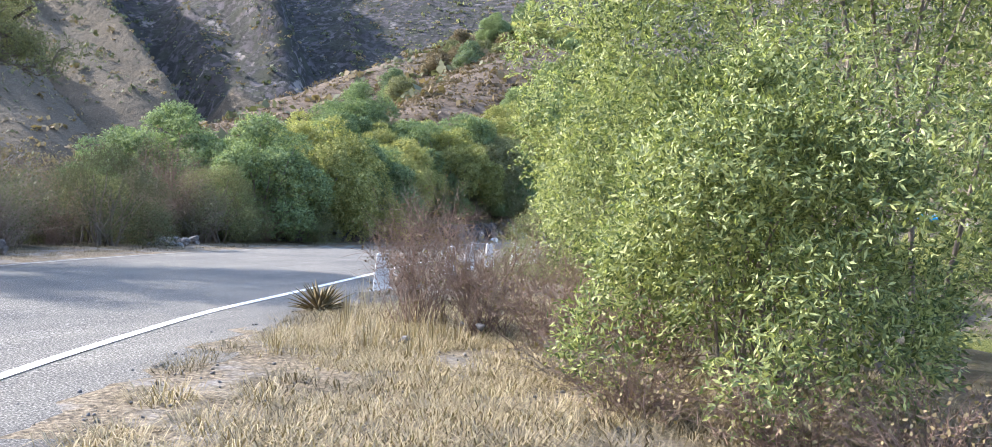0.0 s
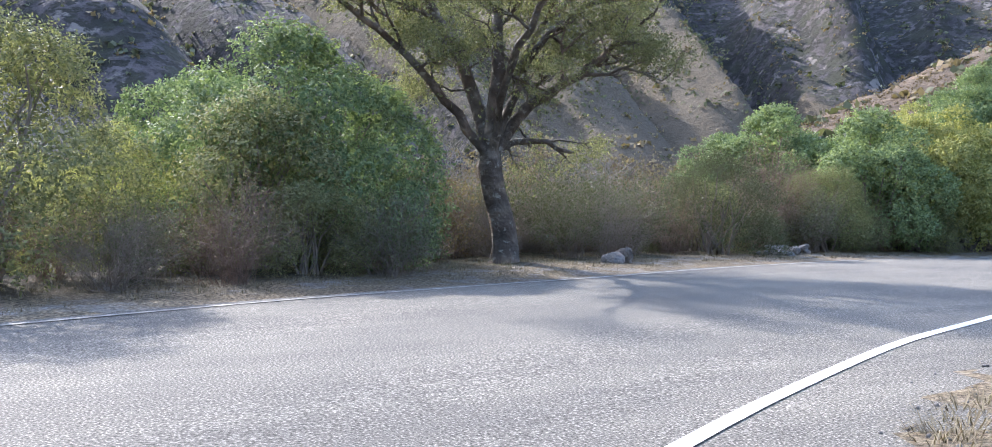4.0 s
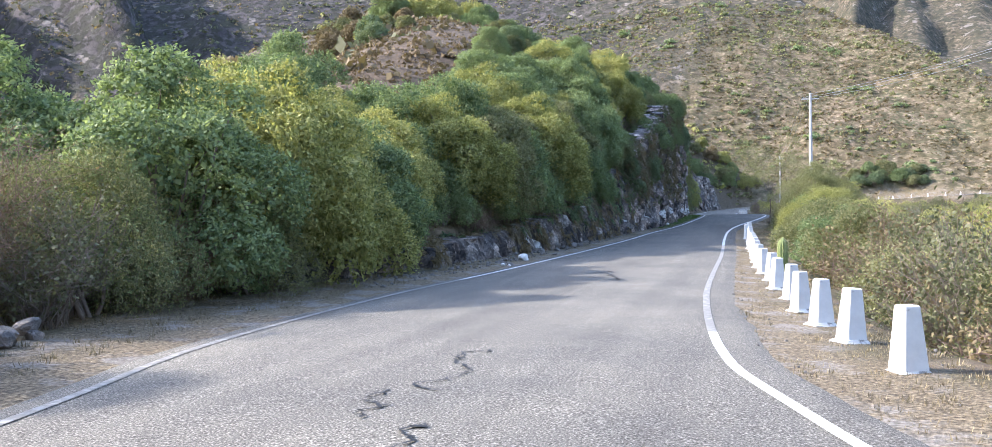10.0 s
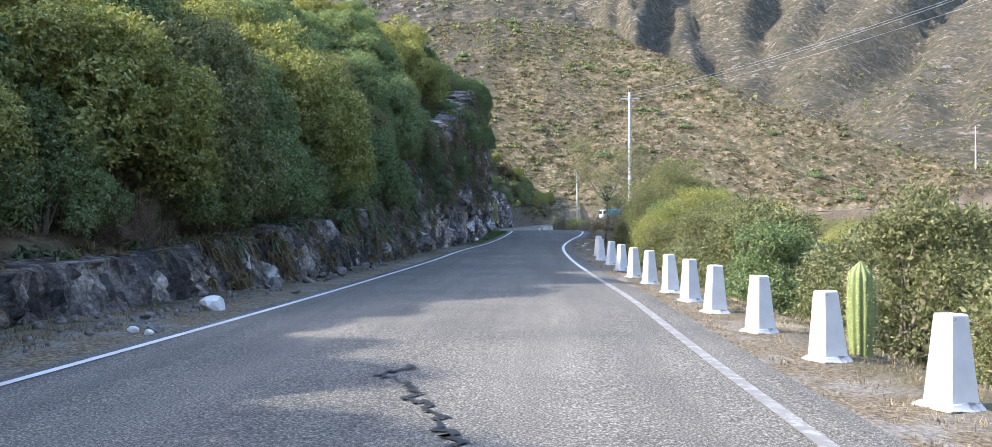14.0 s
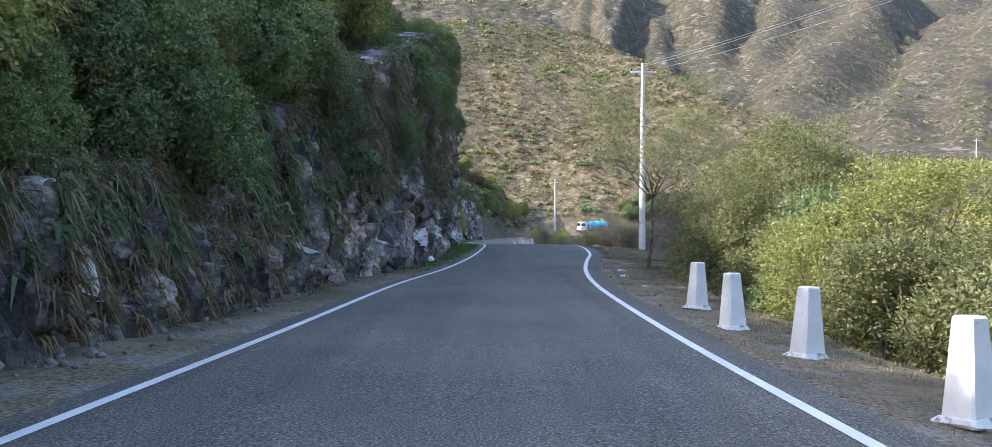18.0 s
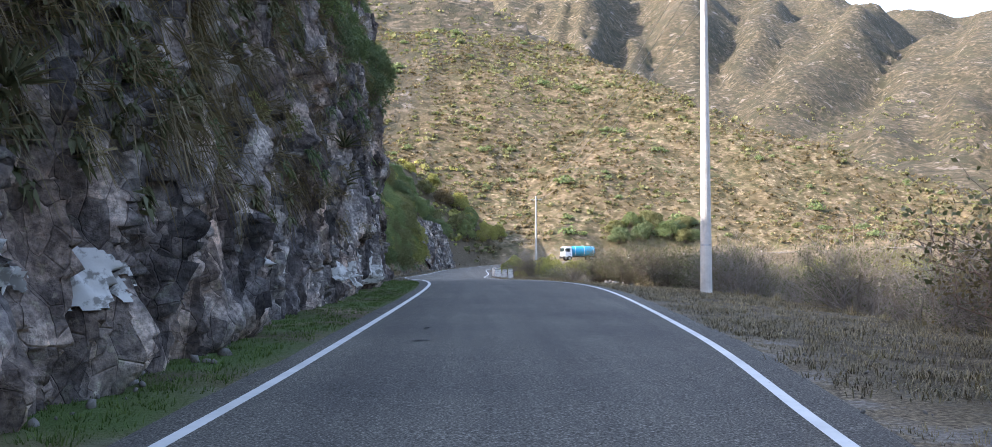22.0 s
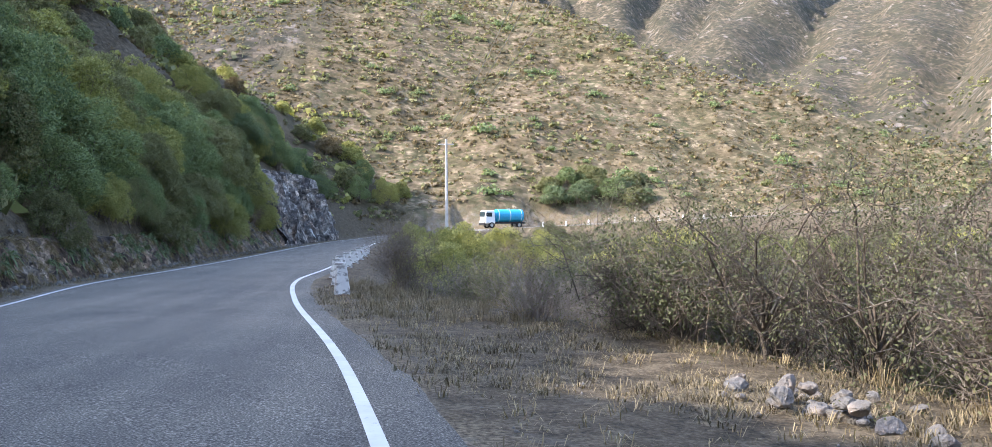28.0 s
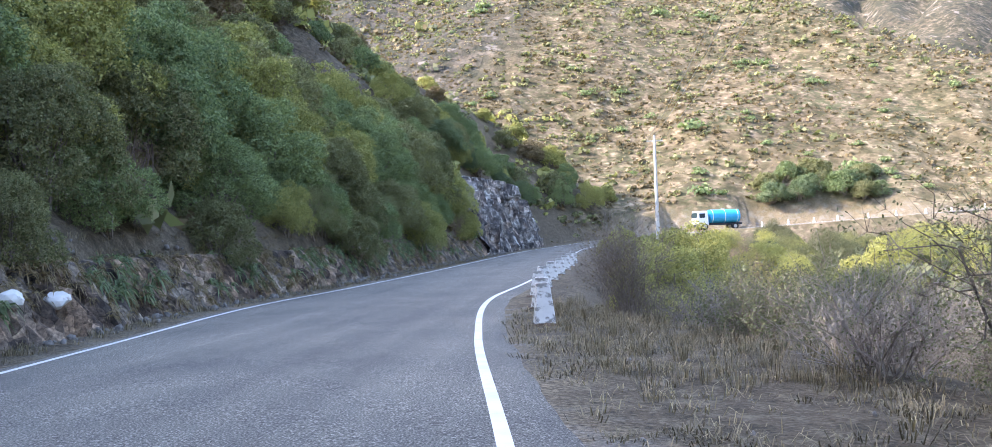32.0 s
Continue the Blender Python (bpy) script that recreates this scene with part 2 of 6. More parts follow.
def leaf_mat(name, a, c, per_leaf=0.5, trans=0.36, gloss=0.12):
    """Leaves: two greens, mixed from plant to plant and from leaf to leaf, with light shining through."""
    m, t, b = shader(name, 0.62)
    b.inputs["Specular IOR Level"].default_value = gloss
    info = t.nodes.new("ShaderNodeObjectInfo").outputs["Random"]
    geo = t.nodes.new("ShaderNodeNewGeometry").outputs["Random Per Island"]
    f = t.nodes.new("ShaderNodeMath")
    f.operation = "MULTIPLY_ADD"
    link(t, geo, f.inputs[0])
    f.inputs[1].default_value = per_leaf
    g = t.nodes.new("ShaderNodeMath")
    g.operation = "MULTIPLY"
    link(t, info, g.inputs[0])
    g.inputs[1].default_value = 1 - per_leaf
    link(t, g.outputs[0], f.inputs[2])
    col = ramp(t, f.outputs[0], [(0.12, a), (0.55, tuple((p + q) / 2 for p, q in zip(a, c))), (0.92, c)])
    link(t, col, b.inputs["Base Color"])
    tr = t.nodes.new("ShaderNodeBsdfTranslucent")
    link(t, mix(t, 1.0, col, (1.25, 1.3, 0.8), "MULTIPLY"), tr.inputs[0])
    ms = t.nodes.new("ShaderNodeMixShader")
    ms.inputs[0].default_value = trans
    link(t, b.outputs[0], ms.inputs[1])
    link(t, tr.outputs[0], ms.inputs[2])
    link(t, ms.outputs[0], t.nodes["Material Output"].inputs[0])
    return m


def plain_mat(name, color, rough=0.6, metal=0.0, var=0.25, scale=6):
    m, t, b = shader(name, rough)
    c = ramp(t, tex(t, "Noise", scale, 6), [(0.3, tuple(v * (1 - var) for v in color)), (0.7, tuple(v * (1 + var) for v in color))])
    link(t, c, b.inputs["Base Color"])
    b.inputs["Metallic"].default_value = metal
    return m


M = {
    "asphalt": asphalt_mat(),
    "line": paint_mat("road_paint", (0.70, 0.69, 0.66), (0.3, 0.29, 0.275), 0.64, 14),
    "faint_line": paint_mat("faint_road_paint", (0.33, 0.315, 0.29), (0.2, 0.19, 0.17), 0.42, 9),
    "white": paint_mat("whitewash", (0.74, 0.73, 0.70), (0.36, 0.34, 0.31), 0.62, 7),
    "worn_white": paint_mat("worn_whitewash", (0.62, 0.61, 0.58), (0.22, 0.21, 0.19), 0.5, 7),
    "ground": ground_mat(),
    "rock": rock_mat("cliff_rock", (0.08, 0.072, 0.073), (0.44, 0.41, 0.40)),
    "pale_rock": rock_mat("pale_rock", (0.075, 0.07, 0.068), (0.40, 0.385, 0.375)),
    "bank_rock": rock_mat("bank_rock", (0.05, 0.046, 0.043), (0.28, 0.262, 0.25), (0.2, 0.195, 0.18)),
    "field_stone": rock_mat("field_stone", (0.14, 0.135, 0.13), (0.44, 0.42, 0.40), (0.3, 0.29, 0.27), False),
    "scree": rock_mat("scree_rock", (0.075, 0.06, 0.047), (0.27, 0.23, 0.19), (0.2, 0.17, 0.13)),
    "leaf_near": leaf_mat("willowy_leaves", (0.075, 0.11, 0.036), (0.43, 0.455, 0.185), 0.95, 0.32, 0.4),
    "leaf_green": leaf_mat("green_leaves", (0.095, 0.14, 0.07), (0.31, 0.365, 0.18), 0.72),
    "leaf_yellow": leaf_mat("yellow_green_leaves", (0.18, 0.195, 0.07), (0.49, 0.46, 0.185), 0.7),
    "leaf_dark": leaf_mat("dark_leaves", (0.08, 0.12, 0.07), (0.23, 0.275, 0.155), 0.72),
    "leaf_olive": leaf_mat("olive_leaves", (0.11, 0.122, 0.06), (0.32, 0.31, 0.165), 0.72),
    "leaf_grey": leaf_mat("grey_green_leaves", (0.075, 0.085, 0.045), (0.18, 0.18, 0.105), 0.5, 0.2),
    "leaf_khaki": leaf_mat("khaki_leaves", (0.12, 0.093, 0.05), (0.28, 0.215, 0.125), 0.5, 0.2),
    "leaf_dry": leaf_mat("dry_leaves", (0.13, 0.10, 0.055), (0.30, 0.24, 0.135), 0.6, 0.2),
    "leaf_rust": leaf_mat("rust_leaves", (0.105, 0.077, 0.046), (0.20, 0.148, 0.09), 0.6, 0.2),
    "straw": leaf_mat("straw", (0.19, 0.145, 0.08), (0.46, 0.38, 0.235), 0.8, 0.15),
    "dull_straw": leaf_mat("dull_straw", (0.10, 0.08, 0.05), (0.29, 0.24, 0.155), 0.8, 0.1),
    "grass": leaf_mat("green_grass", (0.04, 0.085, 0.02), (0.12, 0.17, 0.05), 0.7, 0.2),
    "twig": plain_mat("grey_twigs", (0.20, 0.165, 0.135), 0.85, 0, 0.35),
    "pale_twig": plain_mat("silvery_twigs", (0.24, 0.21, 0.18), 0.85, 0, 0.3),
    "dark_twig": plain_mat("dark_twigs", (0.10, 0.085, 0.07), 0.85, 0, 0.3),
    "red_twig": plain_mat("reddish_twigs", (0.21, 0.145, 0.112), 0.85, 0, 0.35),
    "bark": rock_mat("bark", (0.06, 0.05, 0.04), (0.27, 0.23, 0.19), (0.28, 0.27, 0.23), False),
    "concrete": plain_mat("pole_concrete", (0.55, 0.53, 0.50), 0.8, 0, 0.15, 3),
    "cactus": plain_mat("cactus_skin", (0.19, 0.23, 0.085), 0.6, 0, 0.3, 8),
    "spine": plain_mat("spines", (0.55, 0.48, 0.30), 0.6),
    "gravel": plain_mat("gravel", (0.17, 0.158, 0.145), 0.9, 0, 0.5, 20),
    "crack": plain_mat("tar", (0.018, 0.018, 0.018), 0.6),
    "steel": plain_mat("galvanised_steel", (0.45, 0.46, 0.47), 0.4, 0.8),
    "blue": plain_mat("blue_tank_paint", (0.03, 0.35, 0.58), 0.35, 0, 0.1),
    "cab": plain_mat("white_cab_paint", (0.78, 0.80, 0.80), 0.35, 0, 0.05),
    "rubber": plain_mat("tyre_rubber", (0.02, 0.02, 0.02), 0.8),
    "chassis": plain_mat("dark_chassis", (0.03, 0.03, 0.035), 0.6),
    "glass": plain_mat("windscreen", (0.03, 0.05, 0.06), 0.08, 0, 0.05),
    "lamp": plain_mat("lamp_lens", (0.7, 0.7, 0.65), 0.15, 0, 0.05),
}


# ---- numbers of the place ----
rng = np.random.default_rng(7)
# the road: y, x of its west line, x of its east line, height
ROAD = [(-75, 24.0, 31.6, 0.33), (-60, 14.2, 21.8, 0.33), (-50, 8.5, 16.1, 0.33), (-43, 5.2, 12.6, 0.33), (-38, 3.0, 10.3, 0.33), (-34.5, 1.6, 8.75, 0.33), (-31.5, 0.62, 7.4, 0.33), (-28.5, -0.05, 6.25, 0.33), (-25.5, -0.68, 5.45, 0.33),
        (-22, -1.6, 4.5, 0.33), (-18, -2.4, 3.28, 0.31), (-14.5, -3.15, 2.58, 0.25), (-8, -3.6, 2.2, 0.15), (-2, -3.3, 2.15, 0.13), (5, -2.9, 2.2, 0.15), (12, -2.75, 2.15, 0.13),
        (20, -2.4, 2.08, 0.18), (28, -1.98, 2.15, 0.30), (34, -1.32, 2.5, 0.42), (40, -0.88, 3.15, 0.55), (47, -0.62, 3.98, 0.67), (61, -0.45, 5.03, 0.81),
        (70, -0.64, 5.0, 0.86), (80, -1.4, 4.2, 0.80), (90, -2.7, 2.75, 0.70)]
ROAD_FAR = [(98, -0.75, 0.68), (106, -0.45, 0.68), (120, 0.0, 0.72), (147, 0.3, 0.78), (168, 1.0, 0.84), (186, 4.0, 1.1), (198, 9.5, 1.6),
            (205, 18.0, 2.1), (208, 33.0, 2.75), (206, 52.0, 3.6), (200, 75.0, 4.6), (186, 100.0, 5.6)]


def spline(points, step):
    """A smooth line through the points, at even steps."""
    p = np.array(points, float)
    p = np.vstack([2 * p[0] - p[1], p, 2 * p[-1] - p[-2]])
    out = []
    for a, b, c, d in zip(p[:-3], p[1:-2], p[2:-1], p[3:]):
        n = max(2, int(np.linalg.norm((c - b)[:2]) / step))
        u = np.linspace(0, 1, n, endpoint=False)[:, None]
        out.append(0.5 * (2 * b + (c - a) * u + (2 * a - 5 * b + 4 * c - d) * u**2 + (3 * b - a - 3 * c + d) * u**3))
    return np.vstack(out + [p[-2:-1]])


mid = spline([((a + b) / 2, y, z, (b - a) / 2) for y, a, b, z in ROAD] + [(x, y, z, 2.75) for y, x, z in ROAD_FAR], 0.7)
tangent = np.gradient(mid[:, :2], axis=0)
tangent /= np.linalg.norm(tangent, axis=1)[:, None]
mid[:, 3] *= np.where(mid[:, 1] < 97, np.clip(tangent[:, 1], 0.7, 1), 1)  # widths across the road
right_of = np.stack([tangent[:, 1], -tangent[:, 0]], 1)


def hash01(ix, iy, seed):
    h = (ix.astype(np.int64) * 374761393 + iy.astype(np.int64) * 668265263 + seed * 1442695041) & 0x7FFFFFFF
    h = ((h ^ (h >> 13)) * 1274126177) & 0x7FFFFFFF
    return ((h ^ (h >> 16)) & 0xFFFF) / 65535.0


def value_noise(x, y, seed=0):
    x, y = np.asarray(x, float), np.asarray(y, float)
    ix, iy = np.floor(x), np.floor(y)
    fx, fy = x - ix, y - iy
    fx, fy = fx * fx * (3 - 2 * fx), fy * fy * (3 - 2 * fy)
    a, b = hash01(ix, iy, seed), hash01(ix + 1, iy, seed)
    c, d = hash01(ix, iy + 1, seed), hash01(ix + 1, iy + 1, seed)
    return (a + (b - a) * fx) * (1 - fy) + (c + (d - c) * fx) * fy


def fbm(x, y, octaves=5, seed=0, gain=0.5):
    out, amp, tot = 0.0, 1.0, 0.0
    for k in range(octaves):
        out, tot = out + amp * value_noise(x * 2**k + 17.3 * k, y * 2**k - 9.1 * k, seed + k), tot + amp
        amp *= gain
    return out / tot


def ridged(x, y, octaves=4, seed=0):
    out, amp, tot = 0.0, 1.0, 0.0
    for k in range(octaves):
        n = 1 - np.abs(2 * value_noise(x * 2**k + 5.7 * k, y * 2**k + 3.3 * k, seed + k) - 1)
        out, tot = out + amp * n, tot + amp
        amp *= 0.5
    return out / tot


def road_side(x, y):
    """For places in plan: the index of the nearest point of the road and the distance to its right."""
    x, y = np.ravel(x), np.ravel(y)
    near, side = np.zeros(len(x), int), np.zeros(len(x))
    for k in range(0, len(x), 20000):
        s = slice(k, k + 20000)
        d2 = (x[s, None] - mid[None, :, 0]) ** 2 + (y[s, None] - mid[None, :, 1]) ** 2
        n = d2.argmin(1)
        o = np.stack([x[s] - mid[n, 0], y[s] - mid[n, 1]], 1)
        near[s], side[s] = n, np.sign((o * right_of[n]).sum(1)) * np.sqrt(d2[np.arange(len(n)), n])
    return near, side


def along(polyline, x, y):
    """The distance to a line of crests in plan, the crest's height there, and the side (positive: to its right)."""
    p = np.array(polyline, float)
    best, high, hand = np.full(len(x), 1e9), np.zeros(len(x)), np.zeros(len(x))
    for a, b in zip(p[:-1], p[1:]):
        v = b[:2] - a[:2]
        u = np.clip(((x - a[0]) * v[0] + (y - a[1]) * v[1]) / (v @ v), 0, 1)
        ox, oy = x - a[0] - u * v[0], y - a[1] - u * v[1]
        d = np.hypot(ox, oy)
        w = d < best
        best, high = np.where(w, d, best), np.where(w, a[2] + u * (b[2] - a[2]), high)
        hand = np.where(w, np.sign(v[1] * ox - v[0] * oy), hand)
    return best, high, hand


def smooth_min(a, b, k):
    h = np.clip(0.5 + 0.5 * (b - a) / k, 0, 1)
    return b * (1 - h) + a * h - k * h * (1 - h)


SPUR = [(-4, -14, 0.5), (-15, 22, 9), (-29, 68, 21), (-42, 110, 33), (-60, 132, 36), (-85, 157, 37), (-101, 170, 35.8), (-114, 181, 24), (-135, 198, 0)]
BACK_HILL = [(-42, 110, 33), (-33, 142, 34), (-25, 167, 33.5), (-19, 194, 30), (-9, 207, 21), (4, 216, 6)]
SUNNY_CREST = [(-60, 460, 125), (20, 345, 80), (49, 294, 56), (69, 268, 40), (105, 238, 22), (128, 226, 4)]
# by the road's y: how steep the hill on the west is, how high the cut at its foot, and how far the foot lies from the line
HILL_Y = [-30, -12, 0, 20, 40, 75, 95, 125, 160, 215]
HILL_SLOPE = [0.02, 0.10, 0.42, 0.55, 0.68, 0.80, 0.82, 0.92, 0.98, 0.98]
CUT_Y = [-14, -4, 6, 20, 32, 38, 46, 66, 75, 79, 95, 120, 150, 156, 176, 184]
CUT_HIGH = [0.0, 0.5, 0.9, 1.8, 4.4, 6.2, 8.4, 9.6, 9.6, 1.3, 1.35, 1.4, 2.2, 6.5, 7.0, 2.0]
FOOT_Y = [-20, -8, 5, 20, 40, 60, 75, 90, 120, 170]
FOOT_E = [5.0, 4.2, 2.4, 1.9, 1.6, 2.3, 2.6, 1.5, 2.2, 2.4]
# the same on the east: how wide the level verge is and how far the land falls behind it
VERGE_Y = [-60, -34, -27, -20, -12, 25, 33, 40, 50, 80, 86, 92, 100, 180]
VERGE_E = [9.0, 9.0, 9.0, 2.6, 1.7, 1.6, 1.9, 4.0, 5.5, 5.4, 4.0, 2.2, 1.5, 1.5]
FALL_Y = [-60, -26, -15, 25, 45, 85, 100, 180, 215]
FALL_Z = [1.0, 1.2, 5.0, 6.0, 1.6, 1.0, 1.3, 1.6, 4.0]


def ground_height(x, y):
    shape = np.shape(x)
    x, y = np.ravel(np.asarray(x, float)), np.ravel(np.asarray(y, float))
    near, side = road_side(x, y)
    rz, half = mid[near, 2], mid[near, 3]
    sy = mid[near, 1] + np.where(mid[near, 0] > 12, (mid[near, 0] - 12) * 0.5, 0)
    far_road = np.clip((mid[near, 0] - 12) / 15, 0, 1) * (mid[near, 1] > 150)
    rough = fbm(x * 0.25, y * 0.25, 4, 3) - 0.5
    lump = fbm(x * 0.9, y * 0.9, 3, 9) - 0.5
    # west of the road
    e = -side - half
    foot, cut = np.interp(sy, FOOT_Y, FOOT_E), np.interp(sy, CUT_Y, CUT_HIGH)
    slope = np.interp(sy, HILL_Y, HILL_SLOPE)
    ee = e - foot - np.interp(sy, [0, 30, 38, 76, 80, 150, 154, 184], [0.25, 0.3, 0.9, 0.9, 0.2, 0.2, 0.8, 0.8]) - 0.8 * (fbm(y * 0.35, x * 0.1, 3, 21) - 0.5)
    bank = cut * np.clip(ee / (np.interp(sy, [24, 36, 78, 82], [0.35, 0.14, 0.14, 0.35]) * cut + 0.25), 0, 1) ** 0.8
    up = bank + slope * np.maximum(ee - np.minimum(0.3 * cut, 1.2), 0) + 2.2 * rough * np.clip(ee / 8, 0, 1)
    d1, h1, w1 = along(SPUR, x, y)
    d2, h2, w2 = along(BACK_HILL, x, y)
    d1, d2 = np.sqrt(d1 * d1 + 60) - 7.7, np.sqrt(d2 * d2 + 60) - 7.7
    crest = np.maximum(h1 - np.where(w1 < 0, 0.80, 0.42) * d1, h2 - np.where(w2 < 0, 0.65, 0.40) * d2)
    crest = np.where(ee < 7, np.maximum(crest, cut + 2.0), crest)
    left = rz + np.where(ee > 0, np.minimum(smooth_min(up, np.maximum(crest, -6), 4.0), up + 0.5), 0)
    # east of the road
    er = side - half
    verge, fall = np.interp(sy, VERGE_Y, VERGE_E), np.interp(sy, FALL_Y, FALL_Z)
    drop = np.clip((er - verge) / (1.4 * fall + 1), 0, 1)
    right = rz - fall * (drop * drop * (3 - 2 * drop)) - 0.02 * np.clip(er - verge, 0, 60) + 1.6 * rough * np.clip((er - verge) / 6, 0, 1) - np.interp(sy, [38, 48, 80, 90], [0, 0.06, 0.06, 0]) * np.clip(er, 0, 6) - np.interp(sy, [-22, -12, 20, 27], [0, 0.09, 0.09, 0.02]) * np.clip((er - 0.3) / 0.6, 0, 1)
    z = np.where(side < 0, left, right)
    # the sunny slope beyond the bend, the gully west of it, and its crest
    dc, hc, hand = along(SUNNY_CREST, x, y)
    plane = 2.5 + 0.60 * (y - 209 + 0.0015 * (x - 60) ** 2 * (x < 60)) + 8 * (fbm(x * 0.03, y * 0.03, 4, 33) - 0.5) + 2.4 * (ridged(x * 0.05, y * 0.018, 3, 34) - 0.6)
    sunny = np.where(hand < 0, np.minimum(plane, hc + 3 - 0.75 * dc), plane)
    sunny = np.where(x < -10, sunny - 0.25 * (-10 - x), sunny)
    z = np.where(y > 190, np.maximum(z, np.minimum(sunny, 125)), z)
    # mountains all round, furrowed by gullies
    cx, cy = x, y - 60
    r, th = np.hypot(cx, cy), np.arctan2(cx, cy)
    warp = 0.35 * fbm(th * 9, r / 260, 3, 41)
    turn = th + warp * 0.22
    ravines = np.abs(np.sin(np.pi * (th + 0.753) / 0.21 + 1.3 * (fbm(th * 9, r / 150, 3, 54) - 0.5))) ** 0.7 - 0.1
    west_side = np.interp(th, [-0.32, -0.12], [1, 0])
    gully = 0.62 + 0.42 * (west_side * ravines + (1 - west_side) * np.abs(2 * value_noise(turn * 7.0, r / 900, 51) - 1) - 0.5) + np.clip(r / 300, 0.3, 1) * 0.36 * (np.abs(2 * value_noise(turn * 17, r / 420, 52) - 1) - 0.5) + np.clip(r / 700, 0.12, 1) * 0.22 * (ridged(turn * 34, r / 130, 4, 53) - 0.6)
    furrow = np.interp(th, [-1.3, -0.95, -0.25, 0.15], [0.5, 1.0, 1.0, 0.34])
    tall = np.interp(th, [-3.2, -1.6, -0.8, 0.0, 0.25, 0.34, 0.39, 0.45, 0.51, 0.6, 1.2, 3.2], [1.0, 1.45, 1.5, 1.5, 1.42, 1.33, 1.26, 1.16, 1.02, 1.08, 1.2, 1.0])
    start = np.interp(th, [-3.2, -1.5, -0.9, -0.3, 0.1, 0.5, 1.2, 3.2], [160, 130, 170, 290, 330, 260, 200, 160])
    rise = np.clip(r - start, 0, 1300)
    mount = 3 + tall * (0.36 * rise - 0.00006 * rise**2) + (gully - 0.62) * np.minimum(1.5 * rise, np.interp(th, [-0.3, 0.0], [150, 250])) * furrow + 16 * (fbm(x * 0.03, y * 0.03, 5, 61) - 0.5) * np.clip(rise / 60, 0, 1)
    z = np.where((rise > 0), np.maximum(z, mount), z)
    z = z + 0.13 * lump * np.clip((np.abs(side) - half - 0.4) / 2, 0, 1)
    # the bed under the road
    flat = np.clip((np.abs(side) - half - 0.25) / 0.5, 0, 1)
    z = np.where(np.abs(side) < half + 0.75, (rz - 0.035) * (1 - flat) + z * flat, z)
    return z.reshape(shape)


def height_at(x, y):
    return float(ground_height(np.array([x]), np.array([y]))[0])


# ---- mesh tools ----
def mesh_of(name, verts, faces, material, smooth=False):
    me = bpy.data.meshes.new(name)
    verts, faces = np.asarray(verts, np.float32), np.asarray(faces, np.int32)
    n, k = faces.shape
    me.vertices.add(len(verts))
    me.vertices.foreach_set("co", verts.ravel())
    me.loops.add(n * k)
    me.loops.foreach_set("vertex_index", faces.ravel())
    me.polygons.add(n)
    me.polygons.foreach_set("loop_start", np.arange(0, n * k, k, dtype=np.int32))
    me.polygons.foreach_set("loop_total", np.full(n, k, dtype=np.int32))
    me.update(calc_edges=True)
    if smooth:
        me.polygons.foreach_set("use_smooth", np.ones(n, dtype=bool))
    me.materials.append(material)
    return me


def piece(name, verts, faces, material, parent=None, label="", smooth=False):
    """One mesh object, under a thing or by itself."""
    ob = new(name, mesh_of(name, verts, faces, material, smooth))
    ob.parent = parent
    if label:
        ob["label"] = label
    return ob


def part(name, bm, material, parent, label=""):
    me = bpy.data.meshes.new(name)
    bm.to_mesh(me)
    bm.free()
    me.materials.append(material)
    ob = new(name, me)
    ob.parent = parent
    if label:
        ob["label"] = label
    return ob


def box_bm(sx, sy, sz, at=(0, 0, 0), bevel=0.02, top=(1, 1)):
    bm = bmesh.new()
    bmesh.ops.create_cube(bm, size=1, matrix=Matrix.Translation(at) @ Matrix.Diagonal((sx, sy, sz, 1)))
    for v in bm.verts:
        if v.co.z > at[2]:
            v.co.x, v.co.y = at[0] + (v.co.x - at[0]) * top[0], at[1] + (v.co.y - at[1]) * top[1]
    if bevel:
        bmesh.ops.bevel(bm, geom=bm.edges[:], offset=bevel, segments=1, affect="EDGES")
    return bm


def rod_bm(r0, r1, length, m=Matrix(), sides=12, bevel=0.0):
    bm = bmesh.new()
    bmesh.ops.create_cone(bm, cap_ends=True, segments=sides, radius1=r0, radius2=r1, depth=length, matrix=m)
    if bevel:
        bmesh.ops.bevel(bm, geom=[e for e in bm.edges if len(e.link_faces) == 2 and abs(e.link_faces[0].normal.dot(e.link_faces[1].normal)) < 0.5], offset=bevel, segments=2, affect="EDGES")
    return bm


def join(chunks):
    """Chunks of (verts, faces) with faces of one size, as one."""
    vs, fs, n = [], [], 0
    for v, f in chunks:
        vs.append(v)
        fs.append(np.asarray(f) + n)
        n += len(v)
    return np.vstack(vs), np.vstack(fs)


def tube(points, radii, sides=5):
    p, r = np.asarray(points, float), np.asarray(radii, float)
    t = np.gradient(p, axis=0)
    t /= np.linalg.norm(t, axis=1)[:, None] + 1e-9
    ref = np.where(np.abs(t[:, 2:3]) > 0.9, np.array([[1.0, 0, 0]]), np.array([[0, 0, 1.0]]))
    u = np.cross(t, ref)
    u /= np.linalg.norm(u, axis=1)[:, None]
    v = np.cross(t, u)
    a = np.linspace(0, 2 * np.pi, sides, endpoint=False)
    ring = (np.cos(a)[None, :, None] * u[:, None] + np.sin(a)[None, :, None] * v[:, None]) * r[:, None, None] + p[:, None]
    idx = np.arange(len(p) * sides).reshape(len(p), sides)
    nxt = np.roll(idx, -1, axis=1)
    faces = np.stack([idx[:-1], nxt[:-1], nxt[1:], idx[1:]], -1).reshape(-1, 4)
    return ring.reshape(-1, 3), faces


